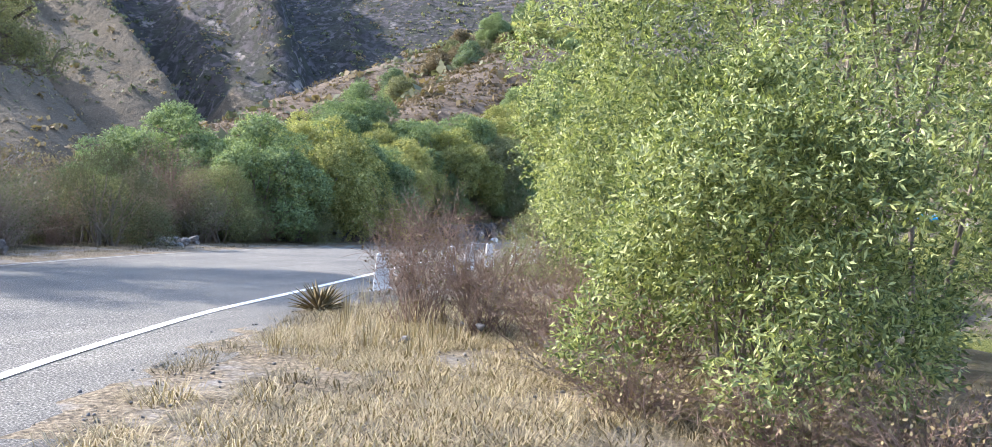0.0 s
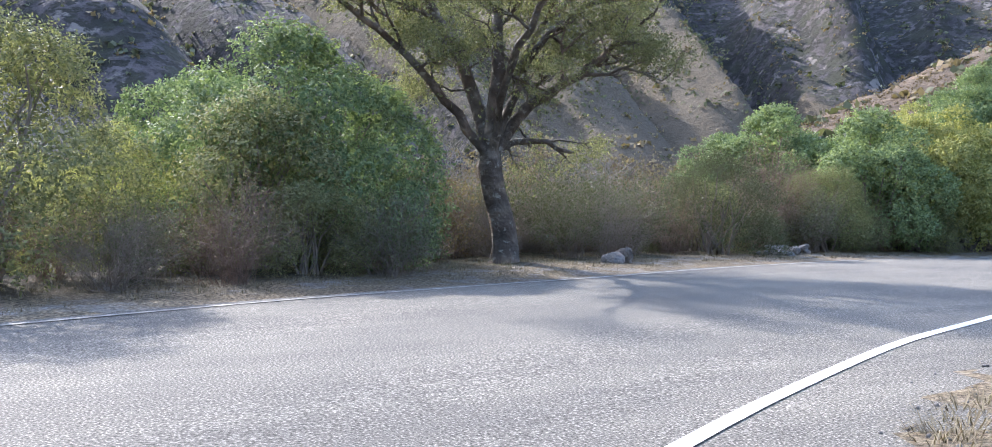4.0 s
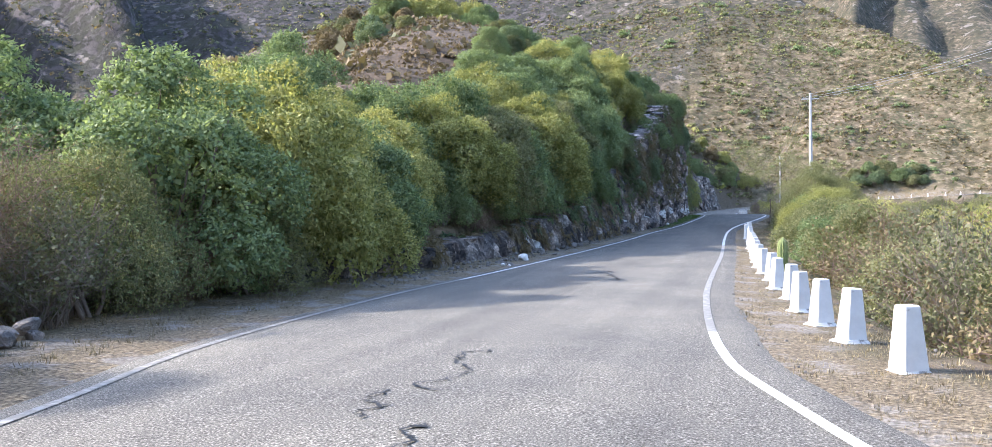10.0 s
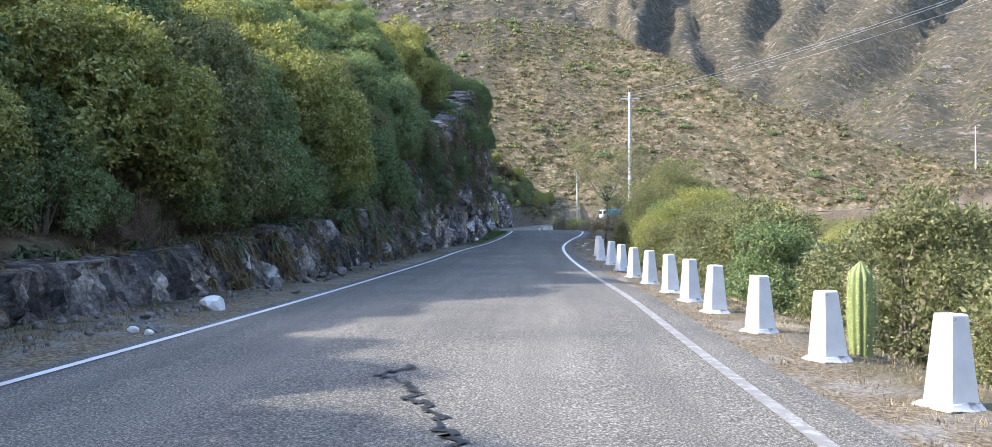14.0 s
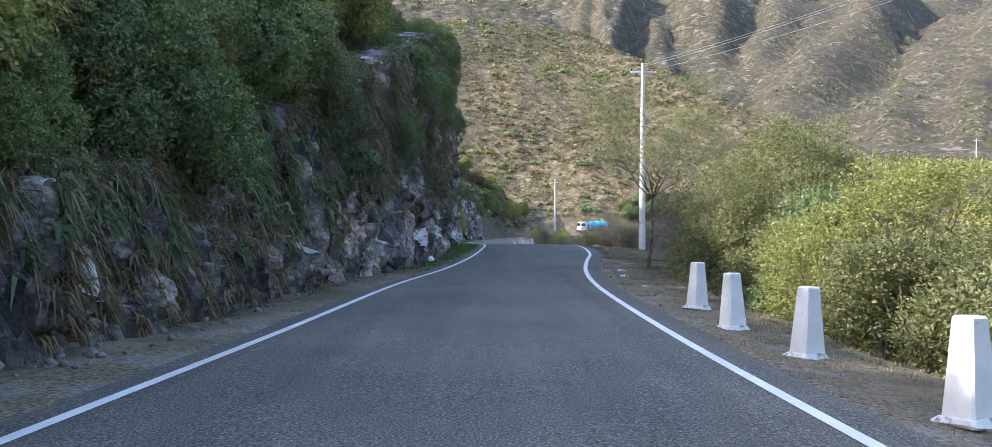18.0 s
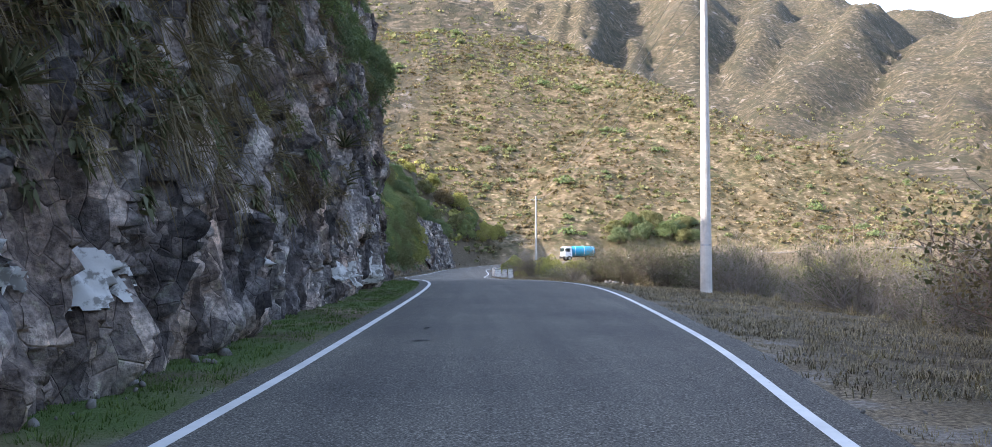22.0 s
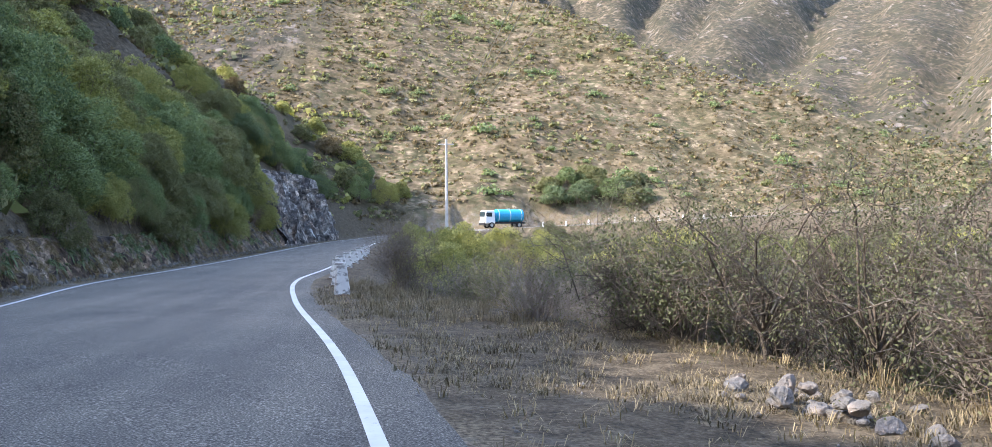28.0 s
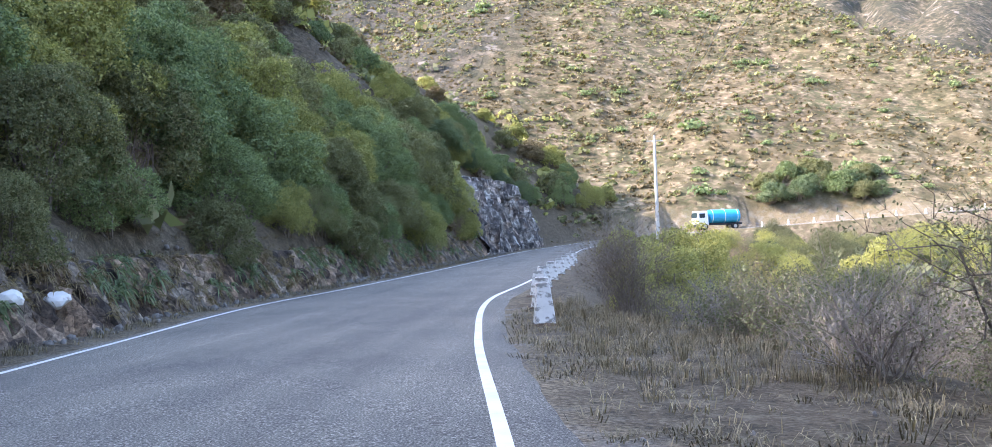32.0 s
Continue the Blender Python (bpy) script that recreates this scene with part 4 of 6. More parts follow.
def thorn_tree(x, y):
    """An old thorn tree: a flared, twisted trunk, bent limbs that fork again and again, and thin layers of fine leaves."""
    r = np.random.default_rng(11)
    thing = new("thorn_tree")
    tagged(thing, "old gnarled thorn tree with a twisted trunk and feathery crown", "tree")
    u = np.linspace(0, 1, 9)
    p = np.column_stack([-0.18 * u + 0.10 * np.sin(5 * u), 0.08 * np.sin(4 * u), -0.25 + 2.5 * u])
    girth = 0.23 * np.array([1.9, 1.35, 1.1, 1.0, 0.96, 0.94, 0.98, 1.05, 0.8])
    v, f = tube(p, girth, 14)
    v = v.reshape(9, 14, 3)
    twist = np.linspace(0, 2 * np.pi, 14, endpoint=False)[None, :] + 1.4 * u[:, None]
    v[:, :, :2] += (v[:, :, :2] - p[:, None, :2]) * (0.14 * np.sin(3 * twist) + 0.08 * np.sin(5 * twist + 1))[:, :, None]
    piece("trunk", v.reshape(-1, 3), f, M["bark"], thing, smooth=True)
    out, centres, sizes = [], [], []

    def bough(start, way, length, thick, level):
        w = np.linspace(0, 1, 6)[:, None]
        bend = np.cumsum(r.normal(size=(6, 3)) * 0.10 * length, 0) * w
        b = start + unit(way) * length * w + bend + np.array([0, 0, 0.12]) * length * w**2
        out.append(tube(b, thick * (1 - 0.7 * w[:, 0]), 5 if level < 2 else 3))
        if level >= 2:
            centres.append(b[3 + r.integers(0, 3)])
            sizes.append(r.uniform(0.22, 0.5))
        if level < 3:
            for _ in range(5 if level < 2 else 3):
                bough(b[r.integers(2, 6)], unit(way) + r.normal(size=3) * (0.75, 0.75, 0.45), length * r.uniform(0.5, 0.75), thick * 0.5, level + 1)

    for a, b, c, thick in THORN_LIMBS:
        q = spline([p[-1] - (0, 0, 0.15), *(p[-1] + np.array(e) for e in (a, b, c))], 0.25)
        q[1:-1] += r.normal(size=(len(q) - 2, 3)) * 0.035
        out.append(tube(q, np.linspace(thick, thick * 0.4, len(q)), 8))
        for k in range(6):
            at = q[int(len(q) * (0.35 + 0.62 * k / 5))]
            side = r.normal(size=3) * (0.8, 0.8, 0.5) + unit(q[-1] - q[0]) * 0.6
            bough(at, side, r.uniform(0.6, 1.2) if c[2] > 1 else 0.5, thick * 0.36, 1 if c[2] > 1 else 2)
    piece("branchwork", *join(out), M["bark"], thing, smooth=True)
    piece("crown", *crown(r, np.array(centres), np.array(sizes), 17000, 8, 0.06, 0.023, 0.22, 0.25, 0.55, 0.5, 0.1), M["leaf_olive"], thing)
    thing.location = (x, y, height_at(x, y) - 0.05)
    thing.rotation_euler = (0, 0, 1.09)


thorn_tree(-3.9, -26.0)
# bushes on the west side of the bend
put(shrub(13, 4.6, 2.9, "leaf_green", "tall leafy green bush beside the thorn tree", 6500, 8, 0.085, 0.045, 0.25, 48, 0.05, name="large_bush", lobe=(0.16, 0.3)), -5.3, -29.7)
put(shrub(15, 3.0, 1.5, "leaf_olive", "grey-green bush in front of the tall green bush", 2600, 8, 0.07, 0.035, 0.25, 26, 0.03, name="large_bush"), -3.6, -30.9)
put(shrub(14, 4.2, 2.2, "leaf_olive", "pale green feathery bush at the roadside", 4200, 8, 0.075, 0.03, 0.3, 34, 0.05, name="large_bush", lobe=(0.18, 0.32)), -2.4, -35.2)

green = [shrub(21 + k, 3.8, 2.1, m, lab, 4800, 8, 0.085, 0.046, 0.2, 30, 0.05, name="roadside_bush", lobe=(0.18, 0.36), order=0.65) for k, (m, lab) in enumerate([
    ("leaf_green", "dense green leafy bush on the hillside above the road"), ("leaf_green", "dense green leafy bush on the hillside above the road"),
    ("leaf_yellow", "yellow-green leafy bush on the hillside above the road"), ("leaf_dark", "dark green bush in the shade of the hill"), ("leaf_olive", "pale olive leafy bush on the hillside above the road")])]
olive = [shrub(31 + k, 2.4, 1.5, m, lab, 4200, 7, 0.042, 0.02, 0.26, 30, 0.06, name="scrub_bush", lobe=(0.14, 0.32), order=0.45) for k, (m, lab) in enumerate([
    ("leaf_olive", "olive-coloured scrub bush with thin foliage"), ("leaf_grey", "grey-green scrub bush with thin foliage"), ("leaf_yellow", "yellowish scrub bush with thin foliage")])]
dry = [twig_bush(41, 2.2, 1.4, "grey leafless bush of fine twigs", 70, 9, "twig", "leaf_grey", 1300, thick=0.011, size=0.045), twig_bush(42, 2.4, 1.3, "half-bare bush with dry brown leaves", 70, 9, "red_twig", "leaf_dry", 1500, thick=0.008, size=0.045),
       twig_bush(43, 2.0, 1.4, "thin grey-green bush with bare grey twigs", 60, 9, "twig", "leaf_grey", 4400, thick=0.011, size=0.065)]
dry.append(twig_bush(46, 2.1, 1.35, "straw-coloured thorny scrub bush full of fine dry twigs", 60, 9, "red_twig", "leaf_dry", 3600, thick=0.012, size=0.065))
dry.append(twig_bush(47, 2.3, 1.4, "grey bare scrub bush with fine silvery twigs", 56, 9, "pale_twig", "leaf_grey", 900, thick=0.014, size=0.05))
# the yellow-green kind carries sunlight in its leaf colour
small = [shrub(51 + k, 1.7, 1.15, m, lab, 900, 6, 0.11, 0.07, 0.17, 20, 0.02, name="hillside_bush", thick=0.03) for k, (m, lab) in enumerate([
    ("leaf_green", "round green bush on the stony slope"), ("leaf_olive", "olive bush on the stony slope"), ("leaf_yellow", "yellow-green bush on the stony slope, sunlight put into its leaf colour"), ("leaf_dark", "dark green bush on the stony slope"), ("leaf_khaki", "dry khaki-coloured bush on the stony slope")])]

sow(olive[:2] + dry, *strip(26, -40, -27, 1.9, 5.0, True, 61, 1.1), 0.55, 0.8, "scrub west of the bend", seed=1)
sow(green[:2] + olive, *strip(14, -48, -26, 7, 16, True, 62, 2.2), 0.9, 1.4, "bushes west of the bend", seed=2)
sow(dry[1:] + dry[2:4] + olive[:2] + dry[:1], *strip(60, -25, -8, 3.0, 8.0, True, 63, 1.0), 0.7, 1.1, "scrub west of the bend", seed=3)
sow(dry[3:], *strip(22, -25, -6, 8.0, 13, True, 163, 1.5), 1.1, 1.6, "scrub west of the bend", seed=33)
put(twig_bush(44, 3.2, 1.7, "rust-brown bush with withered leaves", 100, 10, "red_twig", "leaf_rust", 4200, size=0.05), -7.4, -14.6)
sow(green[:3] + green[4:] + dry[4:], *strip(38, -10, 34, 3.6, 6.0, True, 64, 1.5), 0.85, 1.25, "bushes along the foot of the hill", seed=4)
sow(green[:3] + olive, *strip(44, -11, 45, 5.5, 9.5, True, 65, 2.0), 0.85, 1.25, "bushes along the foot of the hill", seed=5)
sow(green[:2] + green[3:4] + dry[1:2], *strip(22, 2, 44, 2.9, 3.9, True, 165, 1.2), 0.5, 0.75, "bushes hanging over the low rock", seed=35)
sow(green, *strip(48, 26, 78, 4.2, 9.5, True, 66, 1.6), 0.6, 0.95,
 "bushes on top of the rock cut", seed=6)
sow(green[:2] + green[4:], *strip(18, 21, 33, 2.9, 5.2, True, 366, 1.3), 0.6, 0.95, "bushes before the rock cut", seed=66)
sow(green[:3] + green[4:] + olive[:1] + dry[1:2], *strip(44, 80, 149, 2.5, 4.4, True, 167, 1.3), 0.45, 0.85, "bushes over the stony bank", seed=37)
# extra yellow-leaved bushes: sunlit tops put into the leaf colour
sow(green[2:3] + green[4:], *strip(16, 82, 104, 6, 13, True, 367, 2.0), 0.9, 1.3, "bushes on the shaded slope", seed=67)
sow(green[:3] + green[2:3] + green[4:], *strip(58, 80, 150, 4.2, 10, True, 67, 1.8), 0.8, 1.3, "bushes on the shaded slope", seed=7)
sow(green, *strip(24, 150, 200, 5.6, 11, True, 267, 1.9), 0.7, 1.1, "bushes above the grey rock wall", seed=47)
# paler kinds repeated in the mix to brighten the slope like lit bushes
sow(small[:3] + small[1:3] + small[2:3] + small[4:], *strip(180, 78, 205, 8, 34, True, 68, 1.7), 1.0, 1.9, "bushes on the shaded slope", seed=8)
sow(small, *strip(30, 20, 110, 26, 42, True, 69, 2.0), 0.9, 1.6, "bushes on the spur", seed=9)
spur_r = np.random.default_rng(6)
sow(green[:3], list(-31 + 4.5 * spur_r.normal(size=30)), list(95 + 9 * spur_r.normal(size=30)), 0.95, 1.4, "trees in a clump on top of the spur", seed=38)
flank = np.random.default_rng(16)
fx, fy = flank.uniform(-19, -8, 60), flank.uniform(38, 62, 60)
inside = np.abs(fx + 0.2 * (fy - 49) + 13.5) < 3.6
sow(green + green[:2] + small[:1], list(fx[inside]), list(fy[inside]), 0.4, 0.72, "trees in a clump on the flank of the spur", seed=39)
# east of the road
lush = [shrub(161 + k, 2.6, 1.5, m, "leafy yellow-green bush below the bollards", 3000, 7, 0.075, 0.036, 0.24, 28, 0.06, name="leafy_bush", lobe=(0.16, 0.32), order=0.5) for k, m in enumerate(("leaf_olive", "leaf_olive", "leaf_green"))]
tall_lush = [shrub(171 + k, 4.8, 2.4, m, "tall leafy yellow-green bush beside the last bollards", 5600, 8, 0.068, 0.03, 0.26, 44, 0.12, name="leafy_bush", lobe=(0.13, 0.28), order=0.45) for k, m in enumerate(("leaf_olive", "leaf_yellow"))]
sow(tall_lush, *strip(11, 22, 35, 4.4, 7.0, False, 273, 1.9), 0.8, 1.15, "tall leafy bushes beside the last bollards", seed=53)
sow(lush[:2] + lush, *strip(34, -1, 36, 3.7, 6.5, False, 271, 1.4), 0.85, 1.25, "bushes below the bollards", seed=51)
sow(dry[1:2] + dry[4:], *strip(14, 33, 41, 3.2, 6.5, False, 272, 1.1), 0.9, 1.4, "bare bushes beside the slender tree", seed=52)
sow(olive[:1] + dry[2:] + dry[3:4], *strip(34, -19, 0, 3.9, 7.0, False, 71, 1.2), 1.1, 1.55, "bushes below the bollards", seed=11)
sow(olive[:2] + dry[4:], *strip(36, -2, 34, 3.9, 8, False, 72, 1.4), 0.9, 1.25, "bushes below the bollards", seed=12)
sow(olive, *strip(40, -18, 45, 8, 26, False, 73, 2.2), 1.0, 1.6, "bushes in the valley", seed=13)
sow(dry + olive[1:2], *strip(14, 34, 47, 3.4, 7.5, False, 78, 1.3), 1.3, 1.8, "tall bushes beside the power pole", seed=19)
sow(dry[:1] + dry[2:3] + dry[4:], *strip(80, 48, 84, 5.9, 13, False, 74, 1.1), 0.95, 1.4, "scrub behind the wide verge", seed=14)
sow(dry[:1] + dry[2:3] + dry[4:], *strip(30, 83, 97, 3.2, 9, False, 79, 1.0), 0.6, 0.9, "scrub behind the worn bollards", seed=20)
put(twig_bush(45, 2.0, 0.9, "brownish half-bare bush beside the worn bollards", 100, 12, "twig", "leaf_dry", 900, thick=0.007, size=0.04), 4.9, 93.6)
sow(olive[:2] + dry, *strip(74, 92, 180, 2.4, 12, False, 75, 1.4), 0.6, 0.95, "scrub beside the lower road", seed=15)
sow(green[2:3] + olive[2:], *strip(30, 97, 178, 2.6, 12.0, False, 77, 1.8), 0.6, 0.85, "yellow-green bushes beside the lower road", seed=17)
sow(olive, *strip(80, 70, 190, 12, 36, False, 80, 2.0), 0.9, 1.5, "bushes in the valley", seed=21)
put(tree(81, 6.0, "slender half-bare tree beside the road", "leaf_olive", 0.045, 2.2, 2.4, 3200, (0.25, 0.1), "slender_tree", 0.05, 0.022, True, 11, 0.3), 4.55, 36.4)
for k, (x, y, h) in enumerate([(9.0, 82.4, 2.8), (9.7, 81.0, 3.2), (11.2, 73.6, 2.9), (9.6, 76.8, 2.7), (10.4, 79.2, 2.9), (8.2, 84.6, 2.2), (12.0, 76.0, 2.8)]):
    put(tree(82 + k, h, "small dark thicket tree with fine bare twigs beside the verge", "leaf_grey", 0.042, 0.4, 1.9, 700, (0.1, 0.1), "thicket_tree", 0.04, 0.018, True, 16, 0.3), x, y)
    put(twig_bush(182 + k, h * 0.8, 1.4, "dark leafless thicket of fine twigs", 60, 10, "dark_twig", "leaf_grey", 900, thick=0.012, size=0.045), x + 0.5, y + 0.9)


def scatter(name, label, mat, xs, ys, size, flakes, seed, tall=0.7, flake=1.0):
    """Low scrub too thick to count: small clumps of foliage over a slope, in one mesh."""
    r = np.random.default_rng(seed)
    xs, ys = np.asarray(xs), np.asarray(ys)
    zs = ground_height(xs, ys)
    s = size * r.uniform(0.5, 1.3, len(xs)) * (0.6 + 0.9 * r.uniform(size=len(xs)) ** 3)
    k = np.repeat(np.arange(len(xs)), flakes)
    d = unit(r.normal(size=(len(k), 3)))
    d[:, 2] = np.abs(d[:, 2])
    at = np.column_stack([xs, ys, zs])[k] + d * (s[k] * r.uniform(0.2, 0.75, len(k)))[:, None] * (1, 1, tall)
    n = len(k)
    facing = unit(d + r.normal(size=(n, 3)) * 0.45)
    way = unit(np.cross(facing, unit(r.normal(size=(n, 3)))))
    side = np.cross(facing, way)
    a, b = way * (s[k] * 0.42 * flake)[:, None], side * (s[k] * 0.24 * flake)[:, None]
    v = np.stack([at - a * 0.3, at + b + a * 0.2, at + a, at - b + a * 0.2], 1).reshape(-1, 3)
    ob = piece(name, v, np.arange(4 * n).reshape(n, 4), M[mat])
    return tagged(ob, label, "scrub", kind="stuff")


def wild(n, x0, x1, y0, y1, seed, keep=None):
    r = np.random.default_rng(seed)
    x, y = r.uniform(x0, x1, n), r.uniform(y0, y1, n)
    near, side = road_side(x, y)
    ok = np.abs(side) > mid[near, 3] + 3.0
    thick = fbm(x * 0.06, y * 0.06, 3, seed)
    ok &= r.uniform(size=n) < np.clip((thick - 0.33) * 4, 0.15, 1)
    if keep is not None:
        ok &= keep(x, y, side)
    return x[ok], y[ok]


west = lambda x, y, side: (side < -9) & (x > -150)  # noqa: E731
scatter("spur_scrub", "rust-brown scrub over the spur", "leaf_rust", *wild(17000, -80, -8, 5, 160, 91, west), 0.75, 11, 1, 0.7, 0.55)
scatter("crest_scrub", "rust-brown scrub on the crest of the spur", "leaf_rust", *wild(9000, -150, -14, 10, 215, 191, west), 0.9, 10, 31, 0.7, 0.6)
scatter("spur_brush", "grey and khaki brush over the hill above the road", "leaf_khaki", *wild(5000, -130, -8, 0, 235, 92, west), 0.95, 10, 2)
scatter("slope_brush", "olive-green brush on the shaded slope", "leaf_olive", *wild(4200, -60, 14, 78, 260, 93, lambda x, y, s: s < -4), 1.3, 22, 3, 0.7, 0.7)
scatter("slope_scrub", "grey-brown scrub between the bushes of the shaded slope", "leaf_khaki", *wild(5000, -60, 14, 78, 260, 193, lambda x, y, s: s < -4), 0.9, 10, 13)
# yellow-green clumps act as highlights, sunlight painted by leaf colour
scatter("slope_bloom", "yellow-green brush on the shaded slope, leaf colour standing for sunlit tops", "leaf_yellow", *wild(2600, -60, 0, 85, 240, 94, lambda x, y, s: s < -7), 1.3, 16, 4)
sunny_side = lambda x, y, side: (y > 212) | ((side < -4) & (x > 0)) | (x > 112)  # noqa: E731
scatter("sunny_scrub", "khaki-brown scrub over the sunny slope", "leaf_khaki", *wild(28000, -75, 200, 190, 330, 95, sunny_side), 0.85, 7, 5, 0.6)
scatter("sunny_grass", "pale dry grass tussocks over the sunny slope", "straw", *wild(14000, -75, 200, 190, 330, 96, sunny_side), 0.6, 8, 6, 0.5)
scatter("sunny_brush", "olive-green bushes over the sunny slope", "leaf_olive", *wild(9000, -75, 200, 190, 330, 97, sunny_side), 1.15, 12, 7)
scatter("sunny_green", "larger green bushes over the sunny slope", "leaf_green", *wild(460, -60, 200, 205, 330, 197, sunny_side), 2.2, 150, 17, 0.7, 0.33)
scatter("upper_scrub", "dark scrub over the upper mountain side", "leaf_olive", *wild(7000, -190, 260, 280, 560, 98), 2.0, 8, 8, 0.5)
scatter("valley_brush", "olive brush on the valley floor", "leaf_olive", *wild(3600, 12, 110, -60, 205, 99, lambda x, y, s: s > 24), 1.4, 20, 9)
scatter("valley_scrub", "dry brown scrub on the valley floor", "leaf_dry", *wild(2000, 12, 110, -60, 205, 100, lambda x, y, s: s > 24), 1.2, 18, 10)
scatter("near_valley_brush", "grey-green brush behind the wide verge", "leaf_grey", *wild(4200, 9, 60, 45, 205, 199, lambda x, y, s: s > 14), 1.7, 26, 19, 0.8, 0.6)
scatter("mountain_scrub", "dark scrub over the furrowed mountain side", "leaf_grey", *wild(21000, -420, -24, -40, 480, 101, lambda x, y, s: s < -26), 1.9, 6, 11, 0.55)
scatter("mountain_brush", "khaki scrub over the furrowed mountain side", "leaf_khaki", *wild(17000, -420, -24, -40, 480, 102, lambda x, y, s: s < -26), 1.7, 6, 12, 0.55)
r_bush = np.random.default_rng(5)
sow(small[:2] + small[3:4], *(lambda a: (a[:, 0], a[:, 1]))(np.column_stack([r_bush.uniform(30, 46, 16), r_bush.uniform(213, 219, 16)])), 1.2, 2.0, "green bushes above the upper road", seed=18)


def patchy(xy, seed, least=0.5):
    """Those places where the grass has taken hold."""
    x, y = np.array(xy[0]), np.array(xy[1])
    ok = fbm(x * 0.55, y * 0.55, 4, seed) + 0.12 * fbm(x * 3, y * 3, 2, seed + 5) > least + 0.06
    return x[ok], y[ok]


def tufts(name, label, mat, xs, ys, blades, high, seed, spread=0.10, width=0.008, flop=(0.15, 0.9)):
    """Grass: blades that bend outward from many tufts, in one mesh."""
    r = np.random.default_rng(seed)
    xs, ys = np.asarray(xs), np.asarray(ys)
    zs = ground_height(xs, ys)
    k = np.repeat(np.arange(len(xs)), blades)
    n = len(k)
    a = r.uniform(0, 2 * np.pi, n)
    out = np.column_stack([np.cos(a), np.sin(a), 0 * a])
    h = (high * r.uniform(0.4, 1.1, len(xs))[k] * r.uniform(0.5, 1.1, n))[:, None]
    base = np.column_stack([xs, ys, zs])[k] + out * (spread * r.uniform(0, 1, n))[:, None] - (0, 0, 0.02)
    side = np.column_stack([-np.sin(a), np.cos(a), 0 * a]) * width
    lean = r.uniform(flop[0], flop[1], n)[:, None]
    m1 = base + out * h * lean * 0.35 + np.array([0, 0, 0.62]) * h
    tip = base + out * h * lean + np.array([0, 0, 1.0]) * h * (1.05 - 0.55 * lean)
    v = np.stack([base - side, base + side, m1 + side * 0.8, m1 - side * 0.8, tip], 1).reshape(-1, 3)
    i = np.arange(n)[:, None] * 5
    if high < 0.15:
        v = np.stack([base - side, base + side, tip], 1).reshape(-1, 3)
        f = np.arange(3 * n).reshape(n, 3)
    else:
        f = np.vstack([np.hstack([i + 0, i + 1, i + 2]), np.hstack([i + 0, i + 2, i + 3]), np.hstack([i + 3, i + 2, i + 4])])
    ob = piece(name, v, f, M[mat])
    return tagged(ob, label, "grass", kind="stuff")


tufts("dry_grass", "matted dry yellow grass on the verge of the lay-by", "straw", *patchy(strip(5200, -36, -25, 1.3, 7.0, False, 111), 401, 0.56), 26, 0.17, 1, 0.24, 0.004, (1.0, 1.85))
tufts("dead_grass", "trampled grey-brown grass in the lay-by", "dull_straw", *patchy(strip(4600, -38, -25, 1.0, 7.0, False, 211), 402, 0.56), 18, 0.17, 21, 0.24, 0.004, (1.1, 1.85))
tufts("tall_dry_grass", "tall pale grass stalks under the dry bush", "straw", *strip(34, -31, -26, 1.6, 3.2, False, 112), 22, 0.6, 2, 0.12, 0.003)
tufts("verge_grass", "short dry grass between road and bollards", "dull_straw", *strip(2600, -24, 40, 0.5, 2.2, False, 113), 20, 0.075, 3, 0.18, 0.006)
tufts("verge_straw", "pale dry blades between road and bollards", "straw", *strip(700, -24, 40, 0.7, 2.2, False, 213), 16, 0.085, 23, 0.16, 0.006)
tufts("wide_verge_grass", "short dry grass over the wide verge", "dull_straw", *patchy(strip(7000, 42, 95, 0.5, 9.0, False, 114), 403, 0.40), 17, 0.17, 4, 0.22, 0.005, (0.55, 1.5))
tufts("wide_verge_straw", "pale dry blades over the wide verge", "straw", *strip(2600, 42, 95, 0.8, 9.0, False, 214), 11, 0.18, 24, 0.22, 0.004, (0.6, 1.5))
tufts("wide_verge_tussock", "pale grass tussocks in front of the scrub", "straw", *strip(150, 46, 94, 5.2, 8.0, False, 115), 50, 0.42, 5, 0.16, 0.003)
tufts("worn_bollard_grass", "dry brown grass round the worn bollards", "dull_straw", *strip(260, 85, 97, 1.2, 3.6, False, 215), 40, 0.3, 25, 0.16, 0.003)
tufts("west_verge_grass", "dry grass along the west verge", "dull_straw", *strip(2200, -45, 5, 0.9, 4.2, True, 116), 20, 0.12, 6, 0.18, 0.006)
tufts("foot_grass", "green grass at the foot of the rock", "grass", *strip(3000, 33, 80, 0.45, 2.2, True, 117), 22, 0.085, 7, 0.16, 0.007)
tufts("bank_grass", "dry grass on the stony bank", "dull_straw", *strip(1500, 78, 150, 0.6, 3.0, True, 118), 18, 0.2, 8, 0.16, 0.005)
tufts("hanging_grass", "withered grass hanging over the cut", "dull_straw", *strip(220, 4, 42, 2.4, 4.0, True, 119), 40, 0.5, 9, 0.2)
tufts("long_hanging_grass", "long pale grass hanging down the bank", "dull_straw", *strip(120, 6, 15, 2.8, 5.2, True, 319), 60, 1.1, 29, 0.3, 0.006)


